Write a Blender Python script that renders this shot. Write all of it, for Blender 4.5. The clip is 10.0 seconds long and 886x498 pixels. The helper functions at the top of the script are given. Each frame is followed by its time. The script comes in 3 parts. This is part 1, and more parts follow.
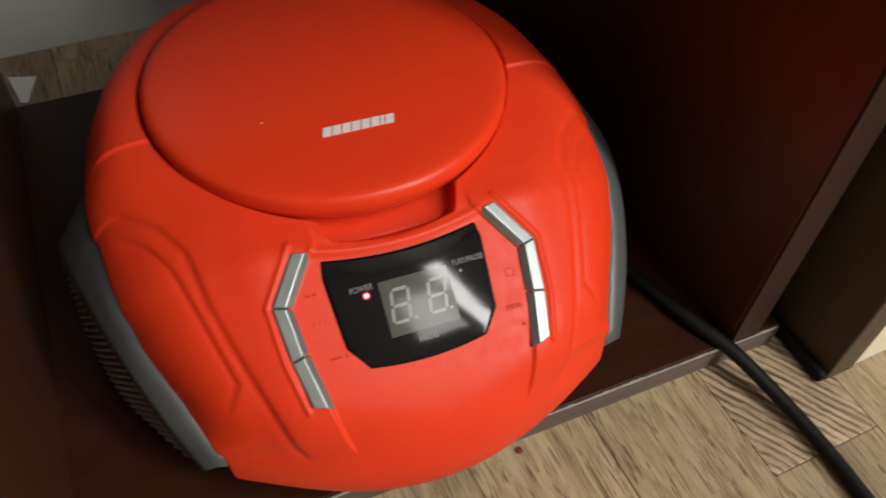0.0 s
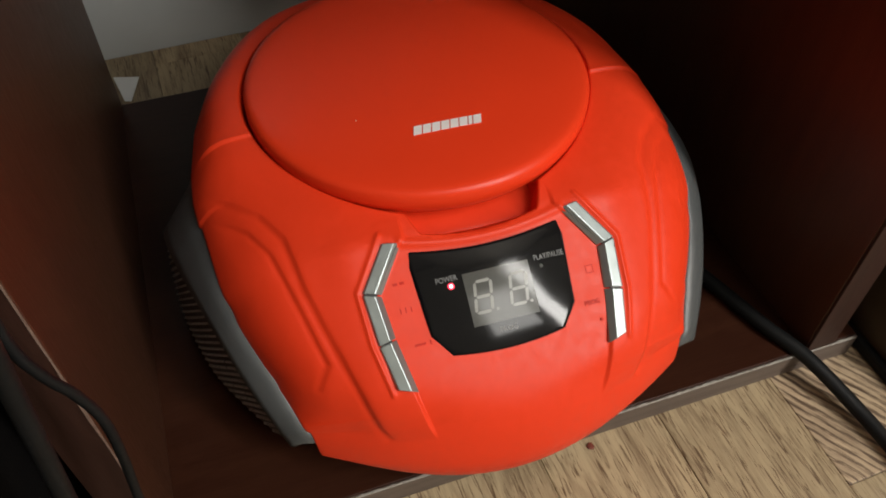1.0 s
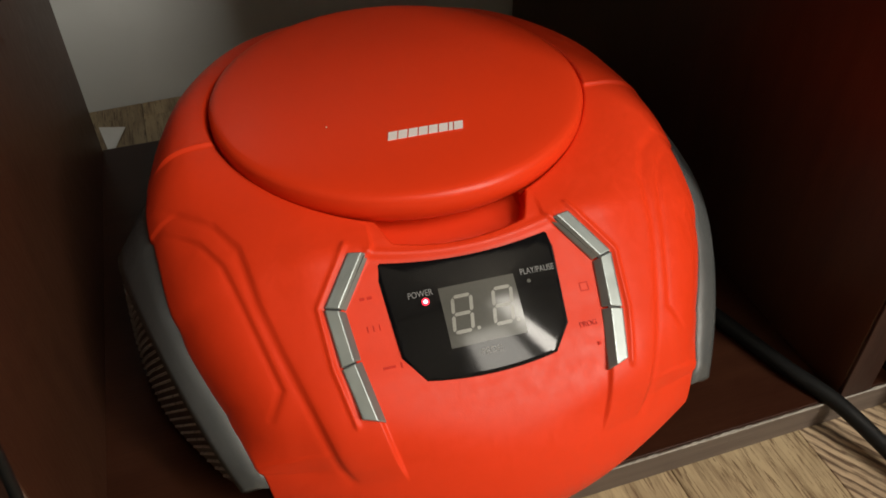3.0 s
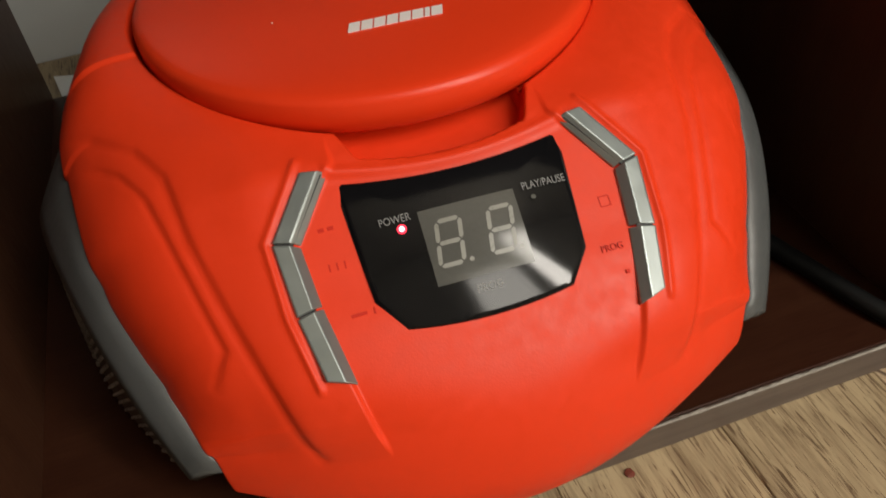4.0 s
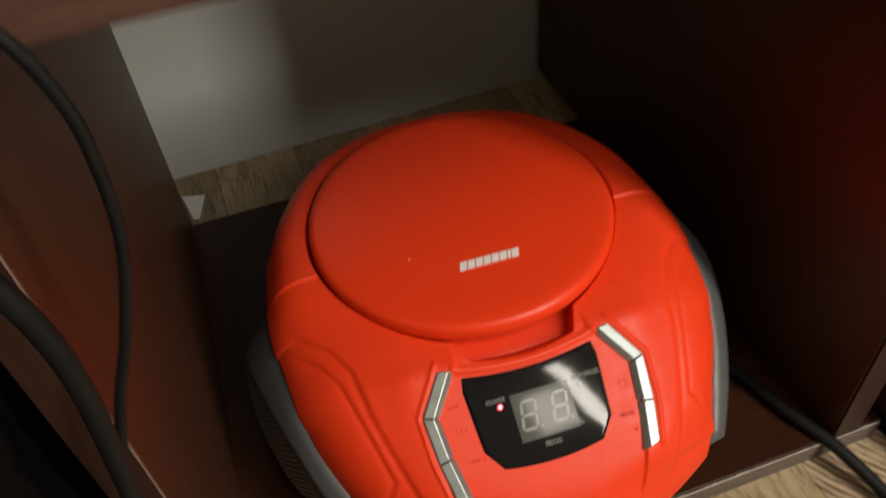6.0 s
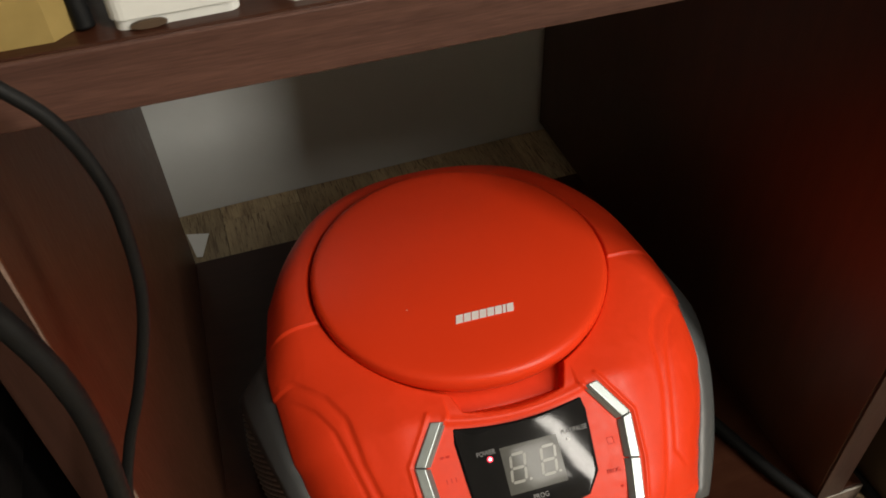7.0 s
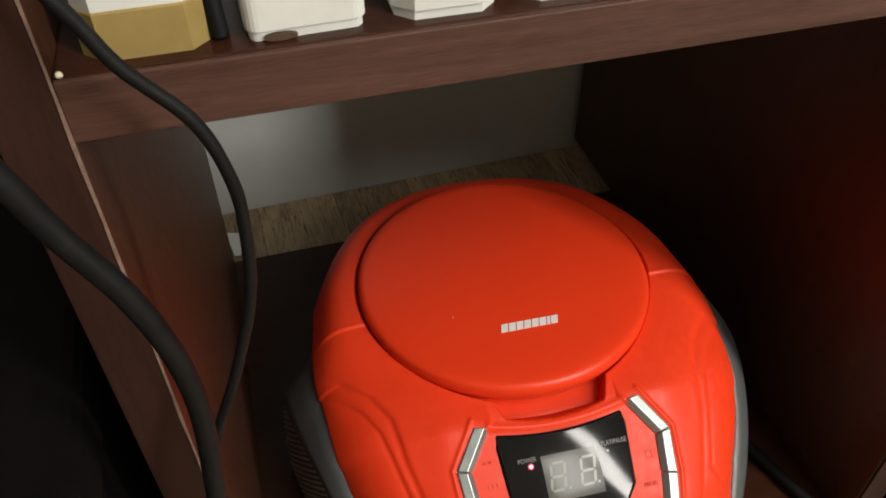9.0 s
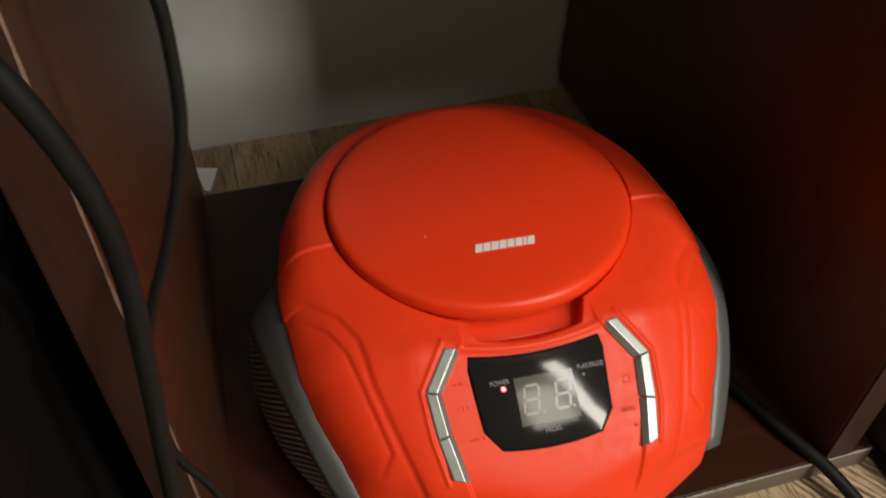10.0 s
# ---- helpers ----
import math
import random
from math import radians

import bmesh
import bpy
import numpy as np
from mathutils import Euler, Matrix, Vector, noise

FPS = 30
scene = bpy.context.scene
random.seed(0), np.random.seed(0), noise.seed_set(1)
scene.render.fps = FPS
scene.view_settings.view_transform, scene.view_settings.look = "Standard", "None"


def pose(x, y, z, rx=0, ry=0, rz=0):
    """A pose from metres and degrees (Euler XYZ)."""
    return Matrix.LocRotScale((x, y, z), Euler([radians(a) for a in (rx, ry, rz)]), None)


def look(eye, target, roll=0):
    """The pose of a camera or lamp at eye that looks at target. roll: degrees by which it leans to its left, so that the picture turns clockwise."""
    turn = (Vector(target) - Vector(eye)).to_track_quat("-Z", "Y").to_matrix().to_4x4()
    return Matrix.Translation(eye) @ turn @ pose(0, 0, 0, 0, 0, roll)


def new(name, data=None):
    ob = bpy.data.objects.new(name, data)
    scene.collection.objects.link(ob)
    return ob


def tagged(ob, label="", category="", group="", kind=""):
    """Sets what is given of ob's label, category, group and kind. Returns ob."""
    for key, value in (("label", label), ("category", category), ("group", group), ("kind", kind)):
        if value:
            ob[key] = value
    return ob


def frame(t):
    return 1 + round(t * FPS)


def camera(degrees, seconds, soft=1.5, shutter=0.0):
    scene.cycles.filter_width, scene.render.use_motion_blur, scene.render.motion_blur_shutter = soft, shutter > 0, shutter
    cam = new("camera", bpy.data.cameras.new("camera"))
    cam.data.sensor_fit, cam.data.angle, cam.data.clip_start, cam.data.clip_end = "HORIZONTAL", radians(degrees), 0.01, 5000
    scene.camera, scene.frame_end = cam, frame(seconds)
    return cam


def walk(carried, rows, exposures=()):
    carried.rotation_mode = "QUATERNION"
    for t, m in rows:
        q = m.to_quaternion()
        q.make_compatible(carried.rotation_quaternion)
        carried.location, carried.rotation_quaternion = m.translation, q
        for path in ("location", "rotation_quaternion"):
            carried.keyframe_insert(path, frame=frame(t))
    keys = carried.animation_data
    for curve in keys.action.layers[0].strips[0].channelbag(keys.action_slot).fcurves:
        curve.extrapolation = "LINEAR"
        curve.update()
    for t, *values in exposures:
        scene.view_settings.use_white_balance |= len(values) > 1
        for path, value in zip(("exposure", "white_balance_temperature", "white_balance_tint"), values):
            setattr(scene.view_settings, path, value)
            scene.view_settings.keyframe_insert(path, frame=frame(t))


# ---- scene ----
cam = camera(58.0, 10.0, soft=1.7, shutter=0.5)
METRES, TILT, LEAN, TURN = 0.42, -49.92, -2.51, -25.11
START = pose(-0.076, -0.130, 0.326, TILT, LEAN, TURN)
ROWS = [
    (0.0, 0.0, 0.0, 0.0, 0.0, 0.0, -0.0),
    (0.5, -0.019, -0.0117, -0.0182, 2.82, 0.44, -1.21),
    (1.0, -0.017, -0.0318, -0.015, 4.49, 0.67, -1.85),
    (1.5, -0.0258, -0.0209, -0.0043, 5.59, 3.82, -2.6),
    (2.0, -0.0096, 0.0026, -0.0489, 5.53, 7.74, -2.79),
    (2.5, 0.0043, 0.0309, -0.0791, 5.29, 8.85, -2.71),
    (2.7, 0.0108, 0.0381, -0.0926, 5.41, 8.92, -2.56),
    (3.8, 0.0200, 0.1600, -0.0739, 7.21, 5.13, 0.27),
    (4.0, 0.0246, 0.1981, -0.101, 7.78, 5.85, 0.8),
    (4.5, 0.0346, 0.1431, -0.0976, 9.03, 6.95, 0.27),
    (5.0, 0.0233, 0.1221, -0.0939, 8.79, 6.64, 0.88),
    (5.5, -0.0206, -0.0114, -0.013, 7.85, 3.93, 1.59),
    (6.0, -0.0142, -0.1345, 0.0697, 7.49, 3.55, 0.89),
    (6.2, 0.0027, -0.1674, 0.0997, 7.34, 4.77, 0.59),
    (7.5, -0.0277, -0.1644, 0.0751, 7.15, 6.4, -2.46),
    (8.0, -0.0453, -0.1752, 0.0863, 7.13, 6.52, -3.34),
    (8.5, -0.0564, -0.1916, 0.0838, 7.21, 6.9, -3.92),
    (9.0, -0.0542, -0.1907, 0.0797, 7.37, 6.88, -4.01),
    (9.5, -0.057, -0.1789, 0.0518, 7.2, 6.36, -4.31),
    (10.0, -0.041, -0.139, 0.023, 6.3, 5.17, -4.66),
]
walk(cam, [(t, START @ pose(METRES * x, METRES * y, METRES * z, 90 + pitch, roll, yaw)) for t, x, y, z, yaw, pitch, roll in ROWS], [(0.0, 0.0, 6500, 10), (1.0, 0.0, 6550, 10), (2.0, 0.0, 7150, 10), (4.0, -0.07, 7000, 10), (5.0, -0.03, 6950, 10), (6.2, 0.0, 7150, 10), (7.3, 0.05, 6950, 10), (8.2, 0.18, 6700, 10), (9.1, 0.20, 6700, 10), (10.0, 0.03, 7100, 10)])

# ---- light ----
world = bpy.data.worlds.new("room_air")
scene.world = world
world.use_nodes = True
world.node_tree.nodes["Background"].inputs[0].default_value = (0.55, 0.6, 0.7, 1)
world.node_tree.nodes["Background"].inputs[1].default_value = 0.01


def area_lamp(name, m, sx, sy, watts, colour):
    data = bpy.data.lights.new(name, "AREA")
    data.shape, data.size, data.size_y, data.energy, data.color = "RECTANGLE", sx, sy, watts, colour
    ob = new(name, data)
    ob.matrix_world = m
    return ob


area_lamp("window_daylight", look((0.765, -1.09, 1.50), (0.765, 0.0, 1.50)), 0.19, 2.00, 45.0, (1.0, 0.98, 0.93))
# soft fill, added only to brighten the player and the lower boards
area_lamp("added_fill_lamp", look((0.38, -1.09, 1.48), (0.38, 0.0, 1.48)), 0.34, 0.70, 10.0, (1.0, 0.98, 0.93))

# ---- materials ----
def material(name, colour, rough=0.5, metal=0.0, vary=0.12, scale=40.0, bump=0.0, bump_scale=400.0, coat=0.0, colour2=None, stretch=(1, 1, 1), spec=0.5, rand=0.0):
    """Two scales of colour change, roughness change and fine relief."""
    m = bpy.data.materials.new(name)
    m.use_nodes = True
    n, l = m.node_tree.nodes, m.node_tree.links
    b = n["Principled BSDF"]
    b.inputs["Metallic"].default_value = metal
    b.inputs["Coat Weight"].default_value = coat
    b.inputs["Specular IOR Level"].default_value = spec
    tc, mp = n.new("ShaderNodeTexCoord"), n.new("ShaderNodeMapping")
    mp.inputs["Scale"].default_value = stretch
    l.new(tc.outputs["Object"], mp.inputs["Vector"])
    big, small = n.new("ShaderNodeTexNoise"), n.new("ShaderNodeTexNoise")
    for node, s in ((big, scale), (small, scale * 9)):
        node.inputs["Scale"].default_value, node.inputs["Detail"].default_value = s, 5
        l.new(mp.outputs["Vector"], node.inputs["Vector"])
    add = n.new("ShaderNodeMath")
    add.operation = "ADD"
    l.new(big.outputs["Fac"], add.inputs[0])
    l.new(small.outputs["Fac"], add.inputs[1])
    fac = n.new("ShaderNodeMapRange")
    fac.inputs["From Min"].default_value, fac.inputs["From Max"].default_value = 0.7, 1.3
    l.new(add.outputs[0], fac.inputs["Value"])
    mix = n.new("ShaderNodeMix")
    mix.data_type = "RGBA"
    c2 = colour2 or [c * (1 - vary * 2) for c in colour]
    mix.inputs["A"].default_value, mix.inputs["B"].default_value = (*c2, 1), (*colour, 1)
    l.new(fac.outputs["Result"], mix.inputs["Factor"])
    out = mix.outputs["Result"]
    if rand:
        info, rm, hsv = n.new("ShaderNodeObjectInfo"), n.new("ShaderNodeMapRange"), n.new("ShaderNodeHueSaturation")
        rm.inputs["To Min"].default_value, rm.inputs["To Max"].default_value = 1 - rand, 1 + rand
        l.new(info.outputs["Random"], rm.inputs["Value"])
        l.new(rm.outputs["Result"], hsv.inputs["Value"])
        l.new(out, hsv.inputs["Color"])
        out = hsv.outputs["Color"]
    l.new(out, b.inputs["Base Color"])
    rr = n.new("ShaderNodeMapRange")
    rr.inputs["From Min"].default_value, rr.inputs["From Max"].default_value = 0.3, 0.7
    rr.inputs["To Min"].default_value, rr.inputs["To Max"].default_value = max(0.02, rough * 0.85), min(1.0, rough * 1.15)
    l.new(small.outputs["Fac"], rr.inputs["Value"])
    l.new(rr.outputs["Result"], b.inputs["Roughness"])
    if bump:
        bn, bp = n.new("ShaderNodeTexNoise"), n.new("ShaderNodeBump")
        bn.inputs["Scale"].default_value, bn.inputs["Detail"].default_value = bump_scale, 3
        bp.inputs["Strength"].default_value, bp.inputs["Distance"].default_value = bump, 0.0006
        l.new(mp.outputs["Vector"], bn.inputs["Vector"])
        l.new(bn.outputs["Fac"], bp.inputs["Height"])
        l.new(bp.outputs["Normal"], b.inputs["Normal"])
    return m


RED = material("orange_red_plastic", (0.75, 0.043, 0.011), 0.44, vary=0.03, scale=30, bump=0.06, bump_scale=1800, spec=0.26)
LIDRED = material("orange_red_lid_plastic", (0.75, 0.043, 0.011), 0.34, vary=0.012, scale=5, spec=0.26)
SILVER = material("silver_paint", (0.33, 0.37, 0.37), 0.33, metal=0.7, vary=0.01, scale=20)
MARK = material("raised_red_mark", (0.55, 0.020, 0.007), 0.5, spec=0.2, vary=0.03, scale=30)
GREY = material("grey_plastic", (0.085, 0.090, 0.091), 0.42, metal=0.1, vary=0.06, scale=50, bump=0.1, bump_scale=1500)
GRILLE = material("dark_grille_plastic", (0.045, 0.04, 0.036), 0.4, vary=0.1, scale=50)
SLAT = material("grille_slat_plastic", (0.52, 0.50, 0.46), 0.3, metal=0.3, vary=0.08, scale=60)
GLOSS = material("black_gloss_window", (0.006, 0.006, 0.007), 0.085, vary=0.1, scale=20, spec=0.24)
BLACK = material("black_gap", (0.004, 0.004, 0.004), 0.5)
LCD = material("display_glass", (0.085, 0.085, 0.078), 0.12, vary=0.05, scale=90, spec=0.25)
SEGMENT = material("unlit_segment", (0.23, 0.23, 0.205), 0.3, vary=0.05, scale=90)
BARE = material("pale_worn_edge", (0.40, 0.37, 0.33), 0.8, scale=300, vary=0.25)
PRINT = material("pale_print", (0.24, 0.24, 0.24), 0.5, vary=0.1, scale=200)
LOGO = material("white_print", (0.80, 0.72, 0.70), 0.5, vary=0.04, scale=200)
CORD = material("black_rubber", (0.006, 0.0062, 0.0065), 0.6, vary=0.2, scale=60, bump=0.1, spec=0.18)
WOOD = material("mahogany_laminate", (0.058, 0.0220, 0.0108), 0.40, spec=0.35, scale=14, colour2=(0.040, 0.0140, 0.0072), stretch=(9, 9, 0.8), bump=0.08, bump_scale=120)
# same laminate with level grain, colour darkened to stand for shade on the boards
WOODX = material("mahogany_laminate_level_shaded", (0.039, 0.0132, 0.0064), 0.36, spec=0.2, scale=14, colour2=(0.025, 0.0072, 0.0038), stretch=(0.8, 9, 9), bump=0.08, bump_scale=120)
# upright bands: brown wood darkened to stand for the shadow on the panel fronts
EDGE = material("edge_band_wood_shaded", (0.035, 0.0142, 0.0098), 0.5, spec=0.2, scale=22, colour2=(0.020, 0.008, 0.0055), stretch=(12, 12, 0.7), bump=0.1, bump_scale=150)
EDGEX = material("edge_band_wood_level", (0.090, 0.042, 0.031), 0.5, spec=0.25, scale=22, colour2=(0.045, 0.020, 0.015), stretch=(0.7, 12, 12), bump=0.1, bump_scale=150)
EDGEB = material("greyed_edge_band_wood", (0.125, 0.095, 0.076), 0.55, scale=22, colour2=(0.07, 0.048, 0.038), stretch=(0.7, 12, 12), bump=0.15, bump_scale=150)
CHIPPED = material("bare_chipped_edge", (0.22, 0.14, 0.105), 0.8, scale=300, vary=0.25)
WALL = material("white_wall_paint", (0.69, 0.715, 0.705), 0.7, scale=6, vary=0.03, bump=0.15, bump_scale=160)


def oak(name, pale, dark, turn, fine, contrast, hatch=0.0):
    """Plank wood: long fibres, dark pores and a tone of its own for each plank."""
    m = bpy.data.materials.new(name)
    m.use_nodes = True
    n, l = m.node_tree.nodes, m.node_tree.links
    b = n["Principled BSDF"]
    tc, info, mp = n.new("ShaderNodeTexCoord"), n.new("ShaderNodeObjectInfo"), n.new("ShaderNodeMapping")
    off = n.new("ShaderNodeVectorMath")
    off.operation = "SCALE"
    off.inputs[0].default_value = (3.1, 7.7, 1.3)
    l.new(info.outputs["Random"], off.inputs["Scale"])
    l.new(off.outputs["Vector"], mp.inputs["Location"])
    mp.inputs["Rotation"].default_value = (0, 0, radians(turn))
    l.new(tc.outputs["Object"], mp.inputs["Vector"])
    out = []
    for scale, stretch, detail in ((11, (3.5, 1.0, 1), 6), (30, (12, 0.9, 1), 6), (fine, (9, 0.55, 1), 4)):
        sc, tex = n.new("ShaderNodeMapping"), n.new("ShaderNodeTexNoise")
        sc.inputs["Scale"].default_value = stretch
        l.new(mp.outputs["Vector"], sc.inputs["Vector"])
        l.new(sc.outputs["Vector"], tex.inputs["Vector"])
        tex.inputs["Scale"].default_value, tex.inputs["Detail"].default_value, tex.inputs["Roughness"].default_value = scale, detail, 0.6
        tex.inputs["Distortion"].default_value = 1.4
        out.append(tex.outputs["Fac"])
    if hatch:
        # saw-marked wood: close dark lines across the plank
        wave = n.new("ShaderNodeTexWave")
        wave.inputs["Scale"].default_value, wave.inputs["Distortion"].default_value = hatch, 2.6
        wave.inputs["Detail"].default_value, wave.inputs["Detail Scale"].default_value = 4, 1.2
        l.new(mp.outputs["Vector"], wave.inputs["Vector"])
        both = n.new("ShaderNodeMath")
        both.operation = "MULTIPLY_ADD"
        l.new(wave.outputs["Fac"], both.inputs[0])
        both.inputs[1].default_value = 0.16
        lower = n.new("ShaderNodeMath")
        lower.operation = "MULTIPLY_ADD"
        l.new(out[2], lower.inputs[0])
        lower.inputs[1].default_value, lower.inputs[2].default_value = 0.60, 0.08
        l.new(lower.outputs[0], both.inputs[2])
        out[2] = both.outputs[0]
    ramp1, ramp2 = n.new("ShaderNodeMapRange"), n.new("ShaderNodeMapRange")
    ramp1.inputs["From Min"].default_value, ramp1.inputs["From Max"].default_value = 0.36, 0.54
    add = n.new("ShaderNodeMath")
    add.operation = "MULTIPLY_ADD"
    l.new(out[0], add.inputs[0])
    add.inputs[1].default_value = 0.5
    half = n.new("ShaderNodeMath")
    half.operation = "MULTIPLY"
    l.new(out[1], half.inputs[0])
    half.inputs[1].default_value = 0.5
    l.new(half.outputs[0], add.inputs[2])
    l.new(add.outputs[0], ramp1.inputs["Value"])
    mix = n.new("ShaderNodeMix")
    mix.data_type = "RGBA"
    mix.inputs["A"].default_value, mix.inputs["B"].default_value = (*[d * 0.65 + p * 0.35 for d, p in zip(dark, pale)], 1), (*pale, 1)
    l.new(ramp1.outputs["Result"], mix.inputs["Factor"])
    ramp2.inputs["From Min"].default_value, ramp2.inputs["From Max"].default_value = 0.37, 0.49 if hatch else 0.45
    ramp2.inputs["To Min"].default_value, ramp2.inputs["To Max"].default_value = contrast, 0.0
    l.new(out[2], ramp2.inputs["Value"])
    pore = n.new("ShaderNodeMix")
    pore.data_type = "RGBA"
    l.new(ramp2.outputs["Result"], pore.inputs["Factor"])
    l.new(mix.outputs["Result"], pore.inputs["A"])
    pore.inputs["B"].default_value = (*dark, 1)
    tone, hsv = n.new("ShaderNodeMapRange"), n.new("ShaderNodeHueSaturation")
    tone.inputs["To Min"].default_value, tone.inputs["To Max"].default_value = 0.72, 1.10
    l.new(info.outputs["Random"], tone.inputs["Value"])
    l.new(tone.outputs["Result"], hsv.inputs["Value"])
    l.new(pore.outputs["Result"], hsv.inputs["Color"])
    l.new(hsv.outputs["Color"], b.inputs["Base Color"])
    b.inputs["Roughness"].default_value = 0.45
    bp = n.new("ShaderNodeBump")
    bp.inputs["Strength"].default_value, bp.inputs["Distance"].default_value = 0.25, 0.0004
    l.new(out[2], bp.inputs["Height"])
    l.new(bp.outputs["Normal"], b.inputs["Normal"])
    return m


OAK = oak("oak_parquet", (0.46, 0.352, 0.212), (0.11, 0.060, 0.030), 0, 80, 0.9)
OAK2 = oak("oak_parquet_dark_flecks", (0.46, 0.345, 0.225), (0.10, 0.062, 0.04), -31, 75, 1.0, 82.0)
GAP = material("dark_joint", (0.05, 0.032, 0.02), 0.9, vary=0.2)
PLAIN = material("taupe_wall_paint", (0.60, 0.555, 0.49), 0.8, scale=6, vary=0.05, bump=0.1, bump_scale=160)
# near-black that stands for the shade in the gap beside the unit
DARK = material("gap_shade_black", (0.003, 0.002, 0.002), 0.95, spec=0.1, scale=90, vary=0.3, bump=0.3, bump_scale=900)
PLAIN_WHITE = material("plain_white", (0.8, 0.81, 0.8), 0.7, scale=30, vary=0.03)
CARD = material("ivory_card", (0.58, 0.59, 0.565), 0.55, scale=30, vary=0.04)
GOLD = material("mustard_gold_card", (0.28, 0.20, 0.07), 0.4, scale=30, vary=0.08)
BROWN = material("brown_board", (0.075, 0.046, 0.026), 0.55, scale=18, vary=0.15, stretch=(6, 6, 1))
PURPLE = material("dark_printed_card", (0.045, 0.03, 0.034), 0.5, scale=30, vary=0.12)
CREAM = material("cream_paint", (0.75, 0.68, 0.52), 0.5, scale=20, vary=0.05)
lamp_mat = bpy.data.materials.new("red_led")
lamp_mat.use_nodes = True
lamp_mat.node_tree.nodes["Principled BSDF"].inputs["Base Color"].default_value = (0.9, 0.05, 0.08, 1)
lamp_mat.node_tree.nodes["Principled BSDF"].inputs["Emission Color"].default_value = (1.0, 0.01, 0.05, 1)
lamp_mat.node_tree.nodes["Principled BSDF"].inputs["Emission Strength"].default_value = 1.6
core_mat = lamp_mat.copy()
core_mat.node_tree.nodes["Principled BSDF"].inputs["Emission Color"].default_value = (1.0, 0.45, 0.5, 1)
core_mat.node_tree.nodes["Principled BSDF"].inputs["Emission Strength"].default_value = 4.0


# ---- mesh helpers ----
def part(name, bm, mat, parent=None, label="", smooth=False):
    me = bpy.data.meshes.new(name)
    bm.to_mesh(me)
    bm.free()
    me.materials.append(mat)
    if smooth:
        for p in me.polygons:
            p.use_smooth = True
    ob = new(name, me)
    if parent:
        ob.parent = parent
    if label:
        tagged(ob, label)
    return ob


def thing(name, label, category, m=None, group="", kind=""):
    ob = new(name)
    ob.empty_display_size = 0.02
    if m:
        ob.matrix_world = m
    return tagged(ob, label, category, group, kind)


def block(x0, x1, y0, y1, z0, z1, bevel=0.0, segs=2):
    bm = bmesh.new()
    bmesh.ops.create_cube(bm, size=1)
    bmesh.ops.scale(bm, vec=(x1 - x0, y1 - y0, z1 - z0), verts=bm.verts)
    bmesh.ops.translate(bm, vec=((x0 + x1) / 2, (y0 + y1) / 2, (z0 + z1) / 2), verts=bm.verts)
    if bevel:
        bmesh.ops.bevel(bm, geom=bm.edges[:], offset=bevel, segments=segs, affect="EDGES", profile=0.5)
    return bm


def prism(poly, z0, z1, bevel=0.0, at=None, segs=2, only_top=True):
    """An upright prism on a polygon (counter-clockwise), its upper rim bevelled; at: a matrix."""
    bm = bmesh.new()
    low = [bm.verts.new((x, y, z0)) for x, y in poly]
    top = [bm.verts.new((x, y, z1)) for x, y in poly]
    bm.faces.new(top)
    bm.faces.new(low[::-1])
    n = len(poly)
    for i in range(n):
        bm.faces.new((low[i], low[(i + 1) % n], top[(i + 1) % n], top[i]))
    bmesh.ops.recalc_face_normals(bm, faces=bm.faces)
    if bevel:
        es = [e for e in bm.edges if all(abs(v.co.z - z1) < 1e-7 for v in e.verts)]
        bmesh.ops.bevel(bm, geom=es, offset=bevel, segments=segs, affect="EDGES", profile=0.5)
    if at:
        bmesh.ops.transform(bm, matrix=at, verts=bm.verts)
    return bm


def lathe(profile, n=96):
    """A turned form about z from (radius, height) rows."""
    bm = bmesh.new()
    rings = []
    for r, z in profile:
        if r < 1e-6:
            rings.append([bm.verts.new((0, 0, z))])
        else:
            rings.append([bm.verts.new((r * math.cos(2 * math.pi * i / n), r * math.sin(2 * math.pi * i / n), z)) for i in range(n)])
    for a, b in zip(rings, rings[1:]):
        for i in range(n):
            j = (i + 1) % n
            if len(a) == 1:
                bm.faces.new((a[0], b[i], b[j]))
            elif len(b) == 1:
                bm.faces.new((a[i], b[0], a[j]))
            else:
                bm.faces.new((a[i], b[i], b[j], a[j]))
    bmesh.ops.recalc_face_normals(bm, faces=bm.faces)
    return bm


def smooth_path(pts, n=12):
    """Points on a smooth curve through pts."""
    p = [Vector(q) for q in pts]
    p = [2 * p[0] - p[1]] + p + [2 * p[-1] - p[-2]]
    out = []
    for i in range(1, len(p) - 2):
        for k in range(n):
            t = k / n
            out.append(0.5 * (2 * p[i] + (p[i + 1] - p[i - 1]) * t + (2 * p[i - 1] - 5 * p[i] + 4 * p[i + 1] - p[i + 2]) * t * t + (3 * p[i] - p[i - 1] - 3 * p[i + 1] + p[i + 2]) * t ** 3))
    out.append(p[-2])
    return out


